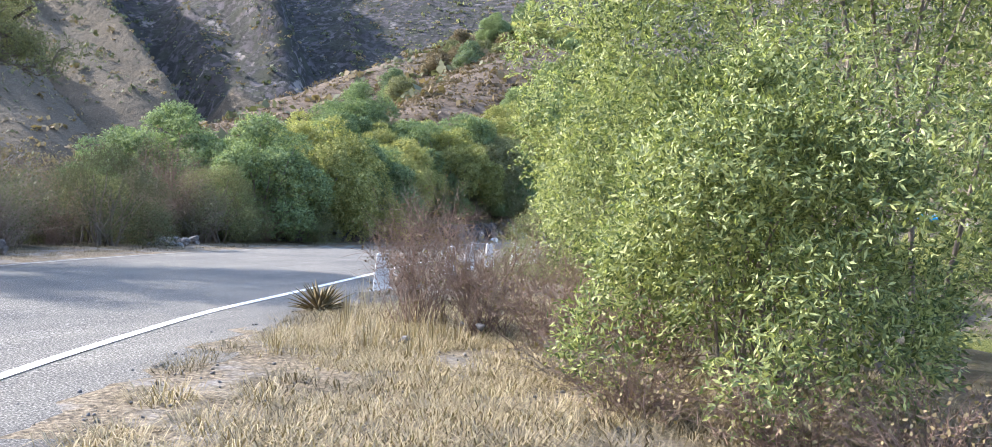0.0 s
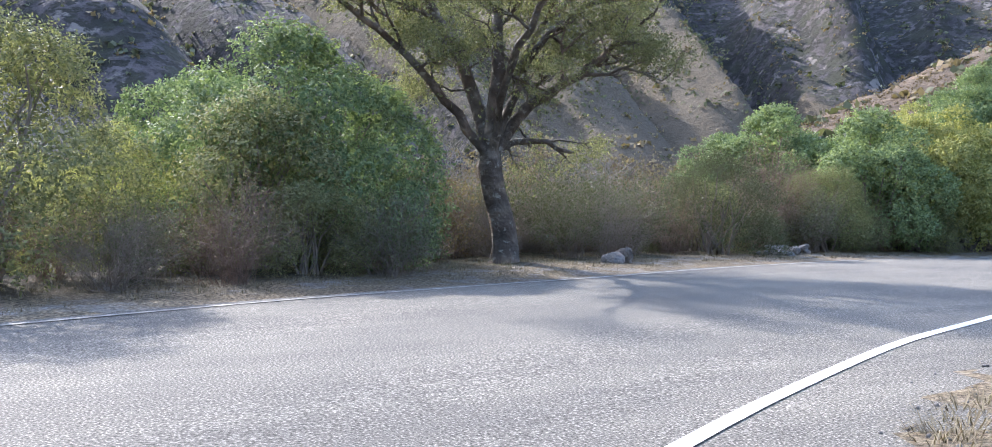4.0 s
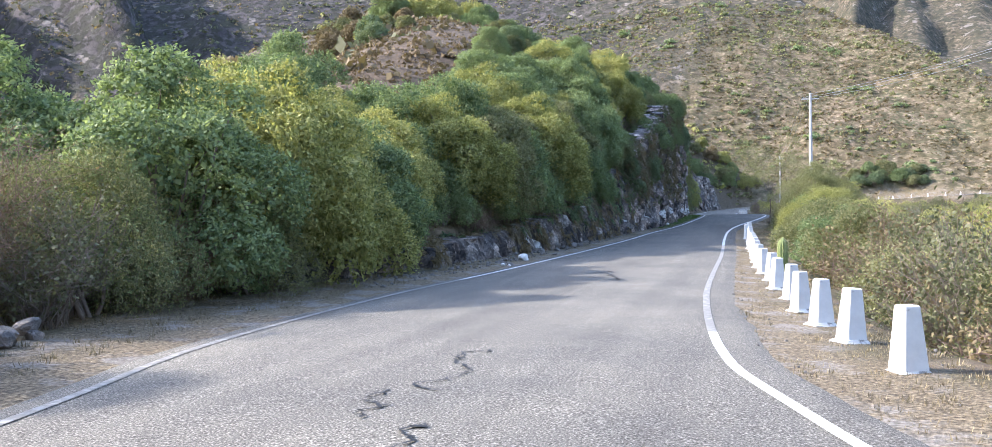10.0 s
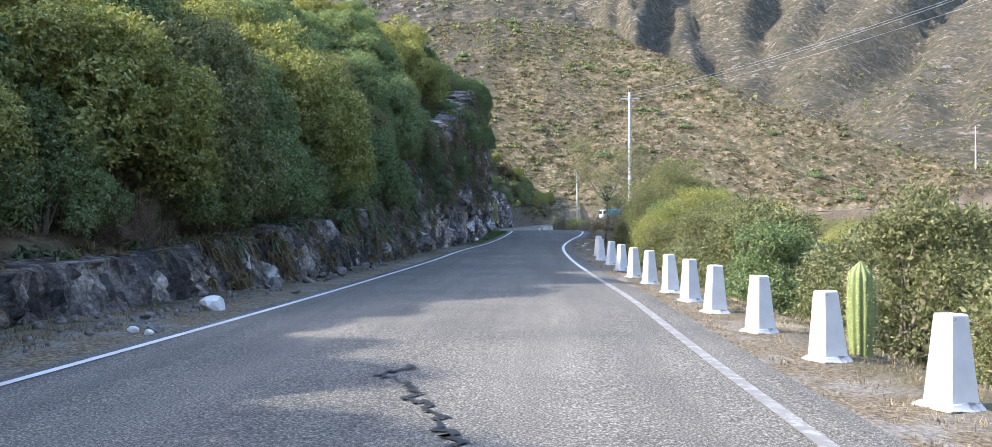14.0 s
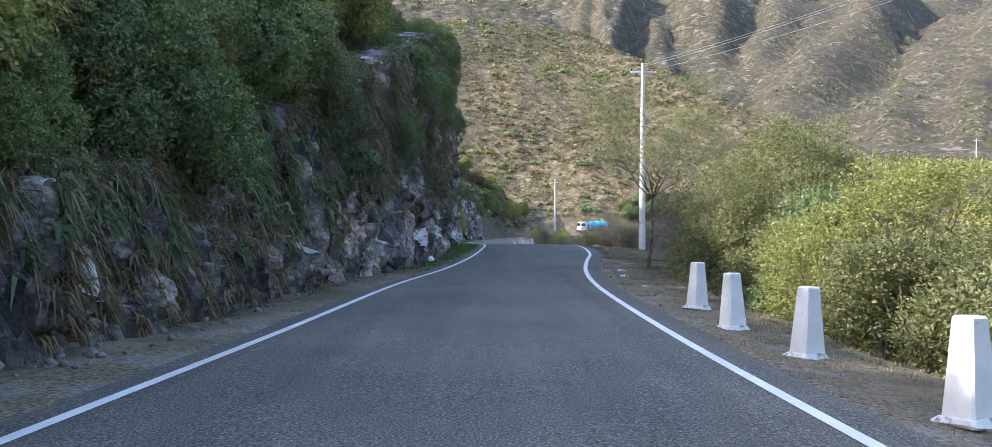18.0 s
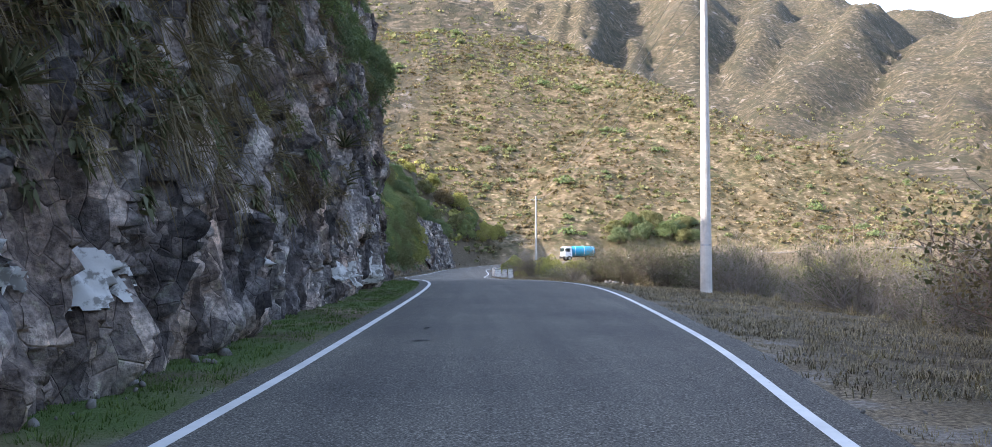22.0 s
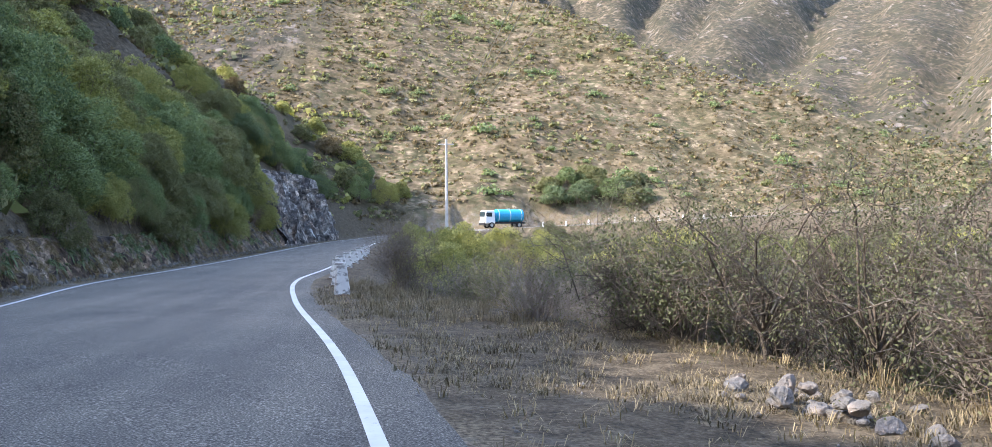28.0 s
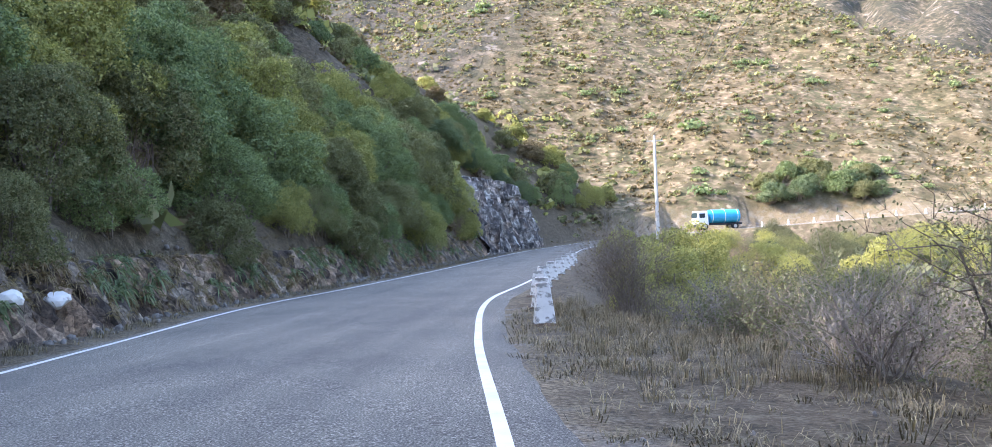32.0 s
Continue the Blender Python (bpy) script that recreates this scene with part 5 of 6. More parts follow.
# ---- bollards, poles ----
def bollard(worn=False):
    """A tapered square concrete post, limewashed, on a smear of mortar."""
    thing = new("bollard")
    tagged(thing, "worn whitewashed concrete bollard with flaking paint" if worn else "white-painted tapered concrete bollard at the road edge", "bollard", "bollards along the road")
    part("post", box_bm(0.285, 0.27, 0.76, (0, 0, 0.34), 0.016, (0.60, 0.62)), M["worn_white" if worn else "white"], thing)
    bm = box_bm(0.38, 0.36, 0.08, (0, 0, -0.015 if worn else 0.01), 0.02, (0.8, 0.8))
    for v in bm.verts:
        v.co += Vector(noise.noise_vector(v.co * 7)) * 0.05
    part("footing", bm, M["scree" if worn else "worn_white"], thing, "rough mortar footing")
    return thing


first = bollard()
spots = [(3.20, 24.1), (3.06, 21.45), (3.17, 19.0), (3.15, 15.8), (3.15, 12.95), (3.20, 10.55), (3.20, 7.8), (3.20, 5.8), (3.20, 3.9), (3.24, 1.62),
         (3.30, -0.55), (3.42, -2.7), (3.45, -4.9), (3.62, -7.05), (3.64, -9.2), (3.78, -11.2), (3.95, -13.05), (4.18, -15.35), (4.62, -17.5), (5.15, -19.6), (5.95, -23.7)]
for k, (x, y) in enumerate(spots):
    z = float(np.interp(y, [r[0] for r in ROAD], [r[3] for r in ROAD])) - np.interp(y, [-20, -10, 20, 24], [0.02, 0.08, 0.08, 0.04])
    m = pose(x + 0.05, y, z, rng.normal() * 1.2, rng.normal() * 1.2, 24 + rng.normal() * 4)
    o = first if k == 0 else copy_thing(first, m)
    high = float(np.interp(y, [-20, 0, 8, 24], [0.86, 0.88, 0.97, 1.0]))
    o.matrix_basis = m @ Matrix.Diagonal((0.97, 0.97, high, 1))
worn = bollard(True)
for k, (x, y) in enumerate([(3.55, 92.0), (3.3, 95.6), (3.05, 99.2), (2.95, 103), (3.0, 107), (3.1, 111), (3.2, 115), (3.3, 119), (3.35, 123)]):
    m = pose(x, y, height_at(x, y) + 0.02, rng.normal() * 2, rng.normal() * 2, 10 + rng.normal() * 6) @ Matrix.Diagonal((1.22, 1.22, 0.9, 1))
    if k == 0:
        worn.matrix_basis = m
    else:
        copy_thing(worn, m)
for k in range(9):
    n = np.argmin(np.abs(mid[:, 0] - (27 + 3.6 * k)) + 1000 * (mid[:, 1] < 190))
    x, y = mid[n, :2] + right_of[n] * (mid[n, 3] + 0.9)
    copy_thing(first, pose(x, y, mid[n, 2] - 0.02, 0, 0, 20 * k))


def power_pole(x, y, high, arms=True):
    thing = new("power_pole")
    tagged(thing, "tall tapered concrete power pole beside the road", "power pole", "power poles")
    thing.location = (x, y, height_at(x, y))
    part("shaft", rod_bm(0.215, 0.115, high + 0.4, Matrix.Translation((0, 0, high / 2 - 0.2)), 16), M["concrete"], thing)
    part("collar", rod_bm(0.208, 0.206, 0.07, Matrix.Translation((0, 0, 1.75)), 16), M["steel"], thing, "steel band")
    if arms:
        part("crossarm", box_bm(1.6, 0.09, 0.11, (0, 0, high - 0.55), 0.01), M["concrete"], thing)
        for dx in (-0.7, 0.0, 0.7):
            part("insulator", rod_bm(0.035, 0.05, 0.16, Matrix.Translation((dx, 0, high - 0.40 + (0.5 if dx == 0 else 0))), 8, 0.01), M["glass"], thing)
    return thing


for x, y, top in ((9.33, 66.45, 12.3), (10.7, 166.8, 11.6)):
    power_pole(x, y, top - height_at(x, y), x > 0)
power_pole(117.5, 230, 11.0, True)
power_pole(27.1, 1.6, 12.3 - height_at(27.1, 1.6), True)
for dx, dz in ((-0.7, 0.0), (0.0, 0.35), (0.7, 0.0)):
    for a, b in (((27.1 + dx, 1.6, 11.9 + dz), (9.33 + dx, 66.45, 11.9 + dz)), ((9.33 + dx, 66.45, 11.9 + dz), (10.7 + dx, 166.8, 11.2 + dz))):
        u = np.linspace(0, 1, 14)[:, None]
        p = np.array(a) * (1 - u) + np.array(b) * u - np.array([0, 0, 1.0]) * 5.0 * (u * (1 - u))
        tagged(piece("power_line", *tube(p, np.full(14, 0.012), 4), M["steel"]), "thin bare power line between the poles", "power line", "power lines")


# ---- rock ----
# by the road's y: how far the rock rises over the cut, how much it leans back, how far it stands out
WALL_Y, WALL_LIFT = [0, 25, 38, 72, 81, 150, 154, 183], [0, 0.1, 0.5, 0.5, 0, 0, 0.5, 0.5]
WALL_LEAN, WALL_FORWARD = [0.5, 0.36, 0.10, 0.05, 0.7, 0.8, 0.28, 0.28], [0.45, 0.45, 0.35, 0.35, 0.45, 0.45, 0.5, 0.5]


def rock_face(name, label, y0, y1, mat, seed, step=0.13, cell=0.8, crag=1.0):
    """A fractured rock wall west of the road, in blocks that stand out unevenly. Returns it and a rule for places on it."""
    r = np.random.default_rng(seed)
    line = mid[(mid[:, 1] > y0 - 2) & (mid[:, 1] < y1 + 2) & (mid[:, 0] < 12)]
    high = np.interp(line[:, 1], CUT_Y, CUT_HIGH)
    top = high.max() + 0.5
    ns, nh = int((y1 - y0) / step), int(top / step)
    def blocks(size, depth, tilt):
        """Places, heights and tilts of broken blocks of about one size."""
        n = int((y1 - y0 + 2) * (top + 2) / size**2)
        return r.uniform(y0 - 1, y1 + 1, n), r.uniform(-1, top + 1, n), r.uniform(-depth, depth, n) * crag, r.normal(size=n) * tilt, r.normal(size=n) * tilt * 0.2, size

    levels = [blocks(cell * 2.6, 0.24, 0.5), blocks(cell * 1.1, 0.10, 0.6), blocks(cell * 0.45, 0.04, 0.5)]

    def place(s, h, out=0.0):
        s, h = np.ravel(s), np.ravel(h)
        ws = s + 0.10 * (fbm(s * 1.6, h * 1.6, 3, seed) - 0.5) - 0.30 * h
        wh = h + 0.10 * (fbm(s * 1.6 + 40, h * 1.6, 3, seed + 1) - 0.5) + 0.30 * s
        d = np.zeros(len(s))
        for cs, ch, off, ta, tb, size in levels:
            a, b = cs - 0.30 * ch, ch + 0.30 * cs
            order = np.argsort(a)
            a, b, o, p, q = a[order], b[order], off[order], ta[order], tb[order]
            for k in np.unique(np.floor(ws / (4 * size))):
                at = np.where(np.floor(ws / (4 * size)) == k)[0]
                lo, hi = np.searchsorted(a, [(4 * k - 2.5) * size, (4 * k + 6.5) * size])
                if lo == hi:
                    continue
                n = lo + ((ws[at, None] - a[lo:hi]) ** 2 + ((wh[at, None] - b[lo:hi]) * 0.3) ** 2).argmin(1)
                d[at] += o[n] + np.clip(p[n] * (ws[at] - a[n]) + q[n] * (wh[at] - b[n]), -size * 0.4, size * 0.4)
        d = d + 0.8 * crag * (fbm(s * 0.22, h * 0.3, 2, seed + 2) - 0.5) + 0.05 * (fbm(s * 4.5, h * 4.5, 3, seed + 3) - 0.5)
        hm = np.interp(s, CUT_Y, CUT_HIGH) + np.interp(s, WALL_Y, WALL_LIFT)
        slant, ahead = np.interp(s, WALL_Y, WALL_LEAN), np.interp(s, WALL_Y, WALL_FORWARD)
        back = np.maximum(h - hm, 0) * 2.2
        n = np.array([np.abs(mid[:400, 1] - v).argmin() for v in s]) if len(s) < 50 else np.searchsorted(mid[:-60, 1], s).clip(0, len(mid) - 61)
        foot = np.interp(s, FOOT_Y, FOOT_E)
        e = mid[n, 3] + foot + slant * h + back - ahead - d * np.clip(h * 1.5 + 0.35, 0.2, 1) - out
        z = mid[n, 2] + np.minimum(h, hm + 0.2 * (h - hm)) - 0.12
        return np.column_stack([mid[n, 0] - right_of[n, 0] * e, s, z])

    S, Hh = np.meshgrid(np.linspace(y0, y1, ns), np.linspace(-0.15, top, nh))
    v = place(S, Hh)
    i = np.arange(ns * nh).reshape(nh, ns)
    f = np.stack([i[:-1, :-1], i[:-1, 1:], i[1:, 1:], i[1:, :-1]], -1).reshape(-1, 4)
    over = (Hh - np.interp(S, CUT_Y, CUT_HIGH) - np.interp(S, WALL_Y, WALL_LIFT)).ravel()
    f = f[over[f].min(1) < 0.35]
    ob = piece(name, v, f, M[mat])
    tagged(ob, label, "rock face", kind="structure")

    def paint(s, h, w, t, seed2):
        """A ragged patch of whitewash on the rock."""
        c0, c1 = np.clip(np.searchsorted(S[0], [s - w * 0.6, s + w * 0.6]), 1, ns - 2)
        r0, r1 = np.clip(np.searchsorted(Hh[:, 0], [h - t * 0.6, h + t * 0.6]), 1, nh - 2)
        fine_c, fine_r = np.arange(c0, c1, 0.25), np.arange(r0, r1, 0.25)
        a, b = np.meshgrid(fine_c, fine_r)
        ic, ir = a.astype(int), b.astype(int)
        uc, ur = (a - ic)[..., None], (b - ir)[..., None]
        g = v.reshape(nh, ns, 3)
        p = (g[ir, ic] * (1 - uc) + g[ir, ic + 1] * uc) * (1 - ur) + (g[ir + 1, ic] * (1 - uc) + g[ir + 1, ic + 1] * uc) * ur
        p = p.reshape(-1, 3) + (0.035, -0.012, 0.006)
        sa, hb = (np.interp(a, np.arange(ns), S[0]) - s) / (0.5 * w), (np.interp(b, np.arange(nh), Hh[:, 0]) - h) / (0.5 * t)
        edge = np.hypot(sa * (1 + 0.25 * hb), hb).ravel() + 1.2 * (fbm(sa.ravel() * 2.6 + 9 * seed2, hb.ravel() * 1.8, 5, seed2) - 0.5)
        k = np.arange(a.size).reshape(a.shape)
        ff = np.stack([k[:-1, :-1], k[:-1, 1:], k[1:, 1:], k[1:, :-1]], -1).reshape(-1, 4)
        ff = ff[(edge[ff] < 0.92).all(1)]
        if len(ff):
            piece("paint_patch", p, ff, M["worn_white"], ob, "patch of white limewash on the rock")

    return ob, place, paint


cliff, on_cliff, paint = rock_face("rock_face", "dark fractured rock wall cut beside the road", 30, 79, "rock", 5, 0.065, 0.45, 1.1)
for k, (s, h, w, t) in enumerate([(32.8, 1.0, 0.28, 0.57), (36.2, 0.87, 0.28, 0.33), (37.1, 0.93, 0.66, 0.57), (37.95, 0.83, 0.33, 0.38), (39.9, 1.0, 0.55, 0.62), (40.75, 1.17, 0.33, 0.47), (41.6, 0.99, 0.55, 0.52), (42.6, 1.3, 0.17, 0.33), (47.8, 0.84, 0.55, 0.66), (50.3, 0.99, 0.39, 0.57), (54.8, 0.8, 0.33, 0.52), (57.85, 0.66, 0.7, 0.65), (60.4, 0.83, 0.9, 1.15), (62.7, 0.72, 0.85, 1.05), (64.5, 0.8, 0.28, 0.57), (69.0, 0.8, 0.22, 0.66)]):
    paint(s, h, w, t, k)
outcrop, on_outcrop, paint2 = rock_face("rock_outcrop", "low pale broken rock under the bushes", -9, 30.5, "bank_rock", 8, 0.075, 0.34, 0.6)
for k, (s, h, w, t) in enumerate([(8.4, 0.68, 0.55, 0.57), (9.8, 0.5, 0.22, 0.47), (11.2, 0.5, 0.22, 0.47), (9.9, 0.35, 0.17, 0.38), (19.3, 0.84, 0.33, 0.95), (26.5, 0.95, 0.66, 0.52), (28.0, 0.92, 0.33, 0.43), (29.4, 0.9, 0.22, 0.57)]):
    paint2(s, h, w, t, 40 + k)
far_rock, on_far, paint3 = rock_face("grey_rock_wall", "pale grey rock wall beside the far bend", 152, 183, "pale_rock", 11, 0.16, 0.9, 1.2)
for k, (s, h, w, t) in enumerate([(160, 0.8, 0.5, 1.0), (171, 1.0, 0.7, 1.3), (174, 0.9, 0.5, 1.0), (177.5, 0.9, 0.5, 1.0)]):
    paint3(s, h, w, t, 70 + k)
bank, on_bank, paint4 = rock_face("stony_bank", "crumbling dark stony bank beside the road", 79, 152, "scree", 14, 0.09, 0.20, 0.5)


edge_r = np.random.default_rng(88)
for n in range(34):
    at_y = 31 + 45 * (n + edge_r.uniform(0, 0.8)) / 34
    high = np.interp(at_y, CUT_Y, CUT_HIGH)
    p = on_cliff(np.array([at_y]), np.array([high * edge_r.uniform(0.72 if at_y > 48 else 0.5, 1.0)]))[0]
    o = copy_thing(green[edge_r.integers(0, 5)], pose(p[0] - 0.35, p[1], p[2] - 0.3, 0, 14, edge_r.uniform(0, 360)))
    f = edge_r.uniform(0.42, 0.7)
    o.scale = (f, f, f)
    o["group"] = "bushes on top of the rock cut"


for n in range(50):
    at_y = edge_r.uniform(30.5, 50)
    high = np.interp(at_y, CUT_Y, CUT_HIGH)
    p = on_cliff(np.array([at_y]), np.array([edge_r.uniform(1.8, max(2.4, 0.85 * high))]))[0]
    o = copy_thing(small[edge_r.integers(0, 4)], pose(p[0] - 0.2, p[1], p[2] - 0.15, 0, 35, edge_r.uniform(0, 360)))
    f = edge_r.uniform(0.28, 0.55)
    o.scale = (f, f, f)
    o["group"] = "bushes growing from the rock face"


def stone(r, size, flat=0.6, mat="rock", name="stone", label="", category="stone"):
    """One angular stone."""
    bm = bmesh.new()
    bmesh.ops.create_icosphere(bm, subdivisions=2, radius=1)
    cuts = [unit(r.normal(size=3)) for _ in range(9)]
    lim = r.uniform(0.55, 0.9, 9)
    for v in bm.verts:
        for c, l in zip(cuts, lim):
            d = v.co.dot(Vector(c)) - l
            if d > 0:
                v.co -= Vector(c) * d
        v.co += Vector(r.normal(size=3)) * 0.02
        v.co = Vector((v.co.x * size, v.co.y * size * r.uniform(0.97, 1.03), v.co.z * size * flat))
    me = bpy.data.meshes.new(name)
    bm.to_mesh(me)
    bm.free()
    me.materials.append(M[mat])
    return tagged(new(name, me), label or "grey angular field stone", category)


def heap(spots, label, group, seed, mat="rock"):
    r = np.random.default_rng(seed)
    for x, y, s, up in spots:
        near, side = road_side([x], [y])
        if abs(side[0]) < mid[near[0], 3] + 0.35:
            continue
        o = stone(r, s, r.uniform(0.5, 0.8), mat, label=label)
        o.location = (x, y, height_at(x, y) + s * 0.25 + up)
        o.rotation_euler = (r.normal() * 0.3, r.normal() * 0.3, r.uniform(0, 6.28))
        o["group"] = group


def cluster(x, y, n, rx, ry, lo, hi, seed):
    r = np.random.default_rng(seed)
    return [(x + r.normal() * rx, y + r.normal() * ry, r.uniform(lo, hi), 0.12 * (k % 3 == 2)) for k in range(n)]


heap(cluster(-5.35, -16.2, 26, 0.35, 0.5, 0.08, 0.2, 1), "flat grey stone in a heap beside the road", "stone heap west of the road", 1, "field_stone")
heap(cluster(-3.2, -23.6, 6, 0.2, 0.3, 0.12, 0.27, 2), "grey stone near the thorn tree", "stones near the thorn tree", 2, "field_stone")
heap([(8.0, 80.7, 0.13, 0), *cluster(8.15, 79.0, 34, 0.25, 0.6, 0.04, 0.13, 3)], "grey stone in a heap at the edge of the verge", "stone heap on the verge", 3, "field_stone")
heap(cluster(-4.0, 10, 22, 0.4, 9, 0.06, 0.16, 4), "small fallen stone at the foot of the slope", "fallen stones", 4, "gravel")
heap(cluster(-2.5, 36, 14, 0.25, 2.5, 0.10, 0.30, 5), "broken rock at the foot of the cliff", "fallen stones", 5)
heap(cluster(8.9, -28.8, 8, 0.5, 0.9, 0.04, 0.10, 6), "small stone in the dry grass", "stones in the lay-by", 6, "gravel")
for x, y, s in ((-3.8, 3.6, 0.2), (-3.8, 1.0, 0.07), (-3.6, 0.95, 0.06), (3.25, 32.0, 0.13), (3.2, 28.6, 0.11), (3.5, 34.4, 0.14), (-4.42, 91.8, 0.24), (-4.2, 90.3, 0.22), (-6.3, 121, 0.40), (-4.9, 151, 0.40), (-2.0, 38.8, 0.16)):
    o = stone(np.random.default_rng(int(s * 100)), s, 0.75 if x < 0 else 0.32, "white" if x < 0 else "worn_white", "painted_stone", "white-painted stone at the roadside", "stone")
    o.location = (x, y, height_at(x, y) + s * (0.35 if x < 0 else 0.05))
    if 85 < y < 95:  # pressed into the bank
        o.location.z = 1.42 if y < 91 else 1.30


def cliff_growth(name, label, mat, place, y0, y1, n, lo, hi, blades, size, seed, width=0.012):
    """Grass and herbs that hang from ledges of the rock."""
    r = np.random.default_rng(seed)
    s = r.uniform(y0, y1, n)
    h = lo + (np.interp(s, CUT_Y, CUT_HIGH) + 0.6 - lo) * r.uniform(0, 1, n) ** 0.7 * hi
    patch = fbm(s * 0.5, h * 0.7, 3, seed)
    s, h = s[patch > 0.45], h[patch > 0.45]
    p = np.repeat(place(s, h), blades, 0)
    m = len(p)
    out = unit(np.column_stack([np.abs(r.normal(size=m)) + 0.3, r.normal(size=m) * 0.9, r.normal(size=m) * 0.7 + 0.2]))
    ln = (size * r.uniform(0.4, 1.2, m))[:, None]
    side = unit(np.cross(out, unit(r.normal(size=(m, 3))))) * width
    tip = p + out * ln - np.array([0, 0, 0.75]) * ln
    knee = p + out * ln * 0.6 - np.array([0, 0, 0.12]) * ln
    p = p + r.normal(size=(m, 3)) * 0.05
    v = np.stack([p, knee + side, tip, knee - side], 1).reshape(-1, 3)
    tagged(piece(name, v, np.arange(4 * m).reshape(m, 4), M[mat]), label, "grass", kind="stuff")


cliff_growth("cliff_grass", "withered grass hanging from ledges of the rock", "leaf_dry", on_cliff, 30, 79, 1300, 1.6, 1.0, 24, 0.4, 1, 0.007)
cliff_growth("cliff_herbs", "dark green herbs on ledges of the rock", "leaf_dark", on_cliff, 30, 79, 900, 2.6, 1.0, 26, 0.28, 2, 0.018)
cliff_growth("outcrop_grass", "withered grass hanging over the low rock", "dull_straw", on_outcrop, 0, 31, 350, 0.8, 1.0, 24, 0.5, 3, 0.008)
cliff_growth("outcrop_herbs", "dark herbs between the broken rocks", "leaf_dark", on_outcrop, 0, 31, 400, 0.9, 1.0, 22, 0.35, 6, 0.025)
cliff_growth("outcrop_scrub", "dry brown undergrowth between the broken rocks", "leaf_khaki", on_outcrop, -8, 31, 3200, 0.15, 1.0, 18, 0.24, 8, 0.014)
cliff_growth("low_cliff_growth", "withered growth hanging over the start of the cliff", "dull_straw", on_cliff, 30, 47, 420, 1.5, 1.0, 22, 0.5, 7, 0.008)
cliff_growth("upper_cliff_leaves", "dark leafy growth over the upper rock", "leaf_grey", on_cliff, 30, 52, 8000, 1.6, 1.0, 14, 0.15, 17, 0.028)
cliff_growth("outcrop_leaves", "dark leafy growth over the top of the low rock", "leaf_dark", on_outcrop, 12, 30.5, 4200, 1.2, 1.0, 14, 0.15, 19, 0.028)
cliff_growth("upper_cliff_straw", "long withered grass over the upper rock", "leaf_khaki", on_cliff, 30, 52, 1300, 1.9, 1.0, 26, 0.6, 18, 0.007)
cliff_growth("bank_straw", "dry brown grass and litter on the stony bank", "leaf_khaki", on_bank, 80, 152, 3200, 0.1, 1.0, 14, 0.24, 14, 0.012)
cliff_growth("bank_herbs", "dark herbs on the stony bank", "leaf_dark", on_bank, 80, 152, 1600, 0.5, 1.0, 18, 0.34, 4, 0.02)


def rubble(name, label, mat, xs, ys, lo, hi, seed):
    """Loose angular stones too many to count, in one mesh."""
    r = np.random.default_rng(seed)
    bm = bmesh.new()
    bmesh.ops.create_icosphere(bm, subdivisions=1, radius=1)
    base = np.array([v.co[:] for v in bm.verts])
    tri = np.array([[v.index for v in f.verts] for f in bm.faces])
    bm.free()
    zs = ground_height(np.array(xs), np.array(ys))
    chunks = []
    for x, y, z in zip(xs, ys, zs):
        q = np.linalg.qr(r.normal(size=(3, 3)))[0]
        s = lo + (hi - lo) * r.uniform() ** 3
        v = (base * r.uniform(0.7, 1.15, (len(base), 1)) * (1, r.uniform(0.6, 1), r.uniform(0.4, 0.8))) @ q * s
        chunks.append((v + (x, y, z + 0.2 * s), tri))
    tagged(piece(name, *join(chunks), M[mat]), label, "stones", kind="stuff")


rubble("foot_rubble", "broken stones along the foot of the low rock", "gravel", *strip(1500, -6, 44, 0.9, 2.6, True, 301), 0.015, 0.085, 1)
rubble("bank_rubble", "dark scree along the stony bank", "gravel", *strip(2600, 78, 160, 0.7, 2.6, True, 302), 0.02, 0.13, 2)
rubble("verge_gravel", "scattered gravel on the verges", "gravel", *strip(1600, -40, 96, 0.4, 3.5, False, 303), 0.008, 0.035, 3)
rubble("layby_gravel", "coarse gravel on the lay-by", "gravel", *strip(1500, -38, -22, 0.3, 4.5, False, 304), 0.006, 0.028, 4)


# ---- small plants with a form of their own ----
def agave(x, y, size, count, label, z=None, mat="leaf_olive", seed=1, name="agave"):
    """A rosette of stiff pointed leaves."""
    r = np.random.default_rng(seed)
    thing = new(name)
    tagged(thing, label, "agave")
    thing.location = (x, y, height_at(x, y) if z is None else z)
    for k in range(count):
        a, up = k * 2.4, 0.25 + 0.95 * k / count
        ln = size * r.uniform(0.8, 1.1)
        u = np.linspace(0, 1, 5)[:, None]
        d = np.array([np.cos(a) * np.cos(up), np.sin(a) * np.cos(up), np.sin(up)])
        p = d * ln * u - np.array([0, 0, 0.18]) * ln * u**2
        s = np.array([-np.sin(a), np.cos(a), 0]) * size * 0.055
        w = np.array([1.0, 1.15, 0.95, 0.6, 0.05])[:, None]
        v = np.vstack([p - s * w, p + s * w, p - np.array([0, 0, 0.035]) * size * w])
        f = []
        for i in range(4):
            f += [(i, i + 1, i + 6, i + 5), (i + 5, i + 6, i + 11, i + 10), (i + 10, i + 11, i + 1, i)]
        piece("leaf", v, np.array(f), M[mat], thing)
    return thing


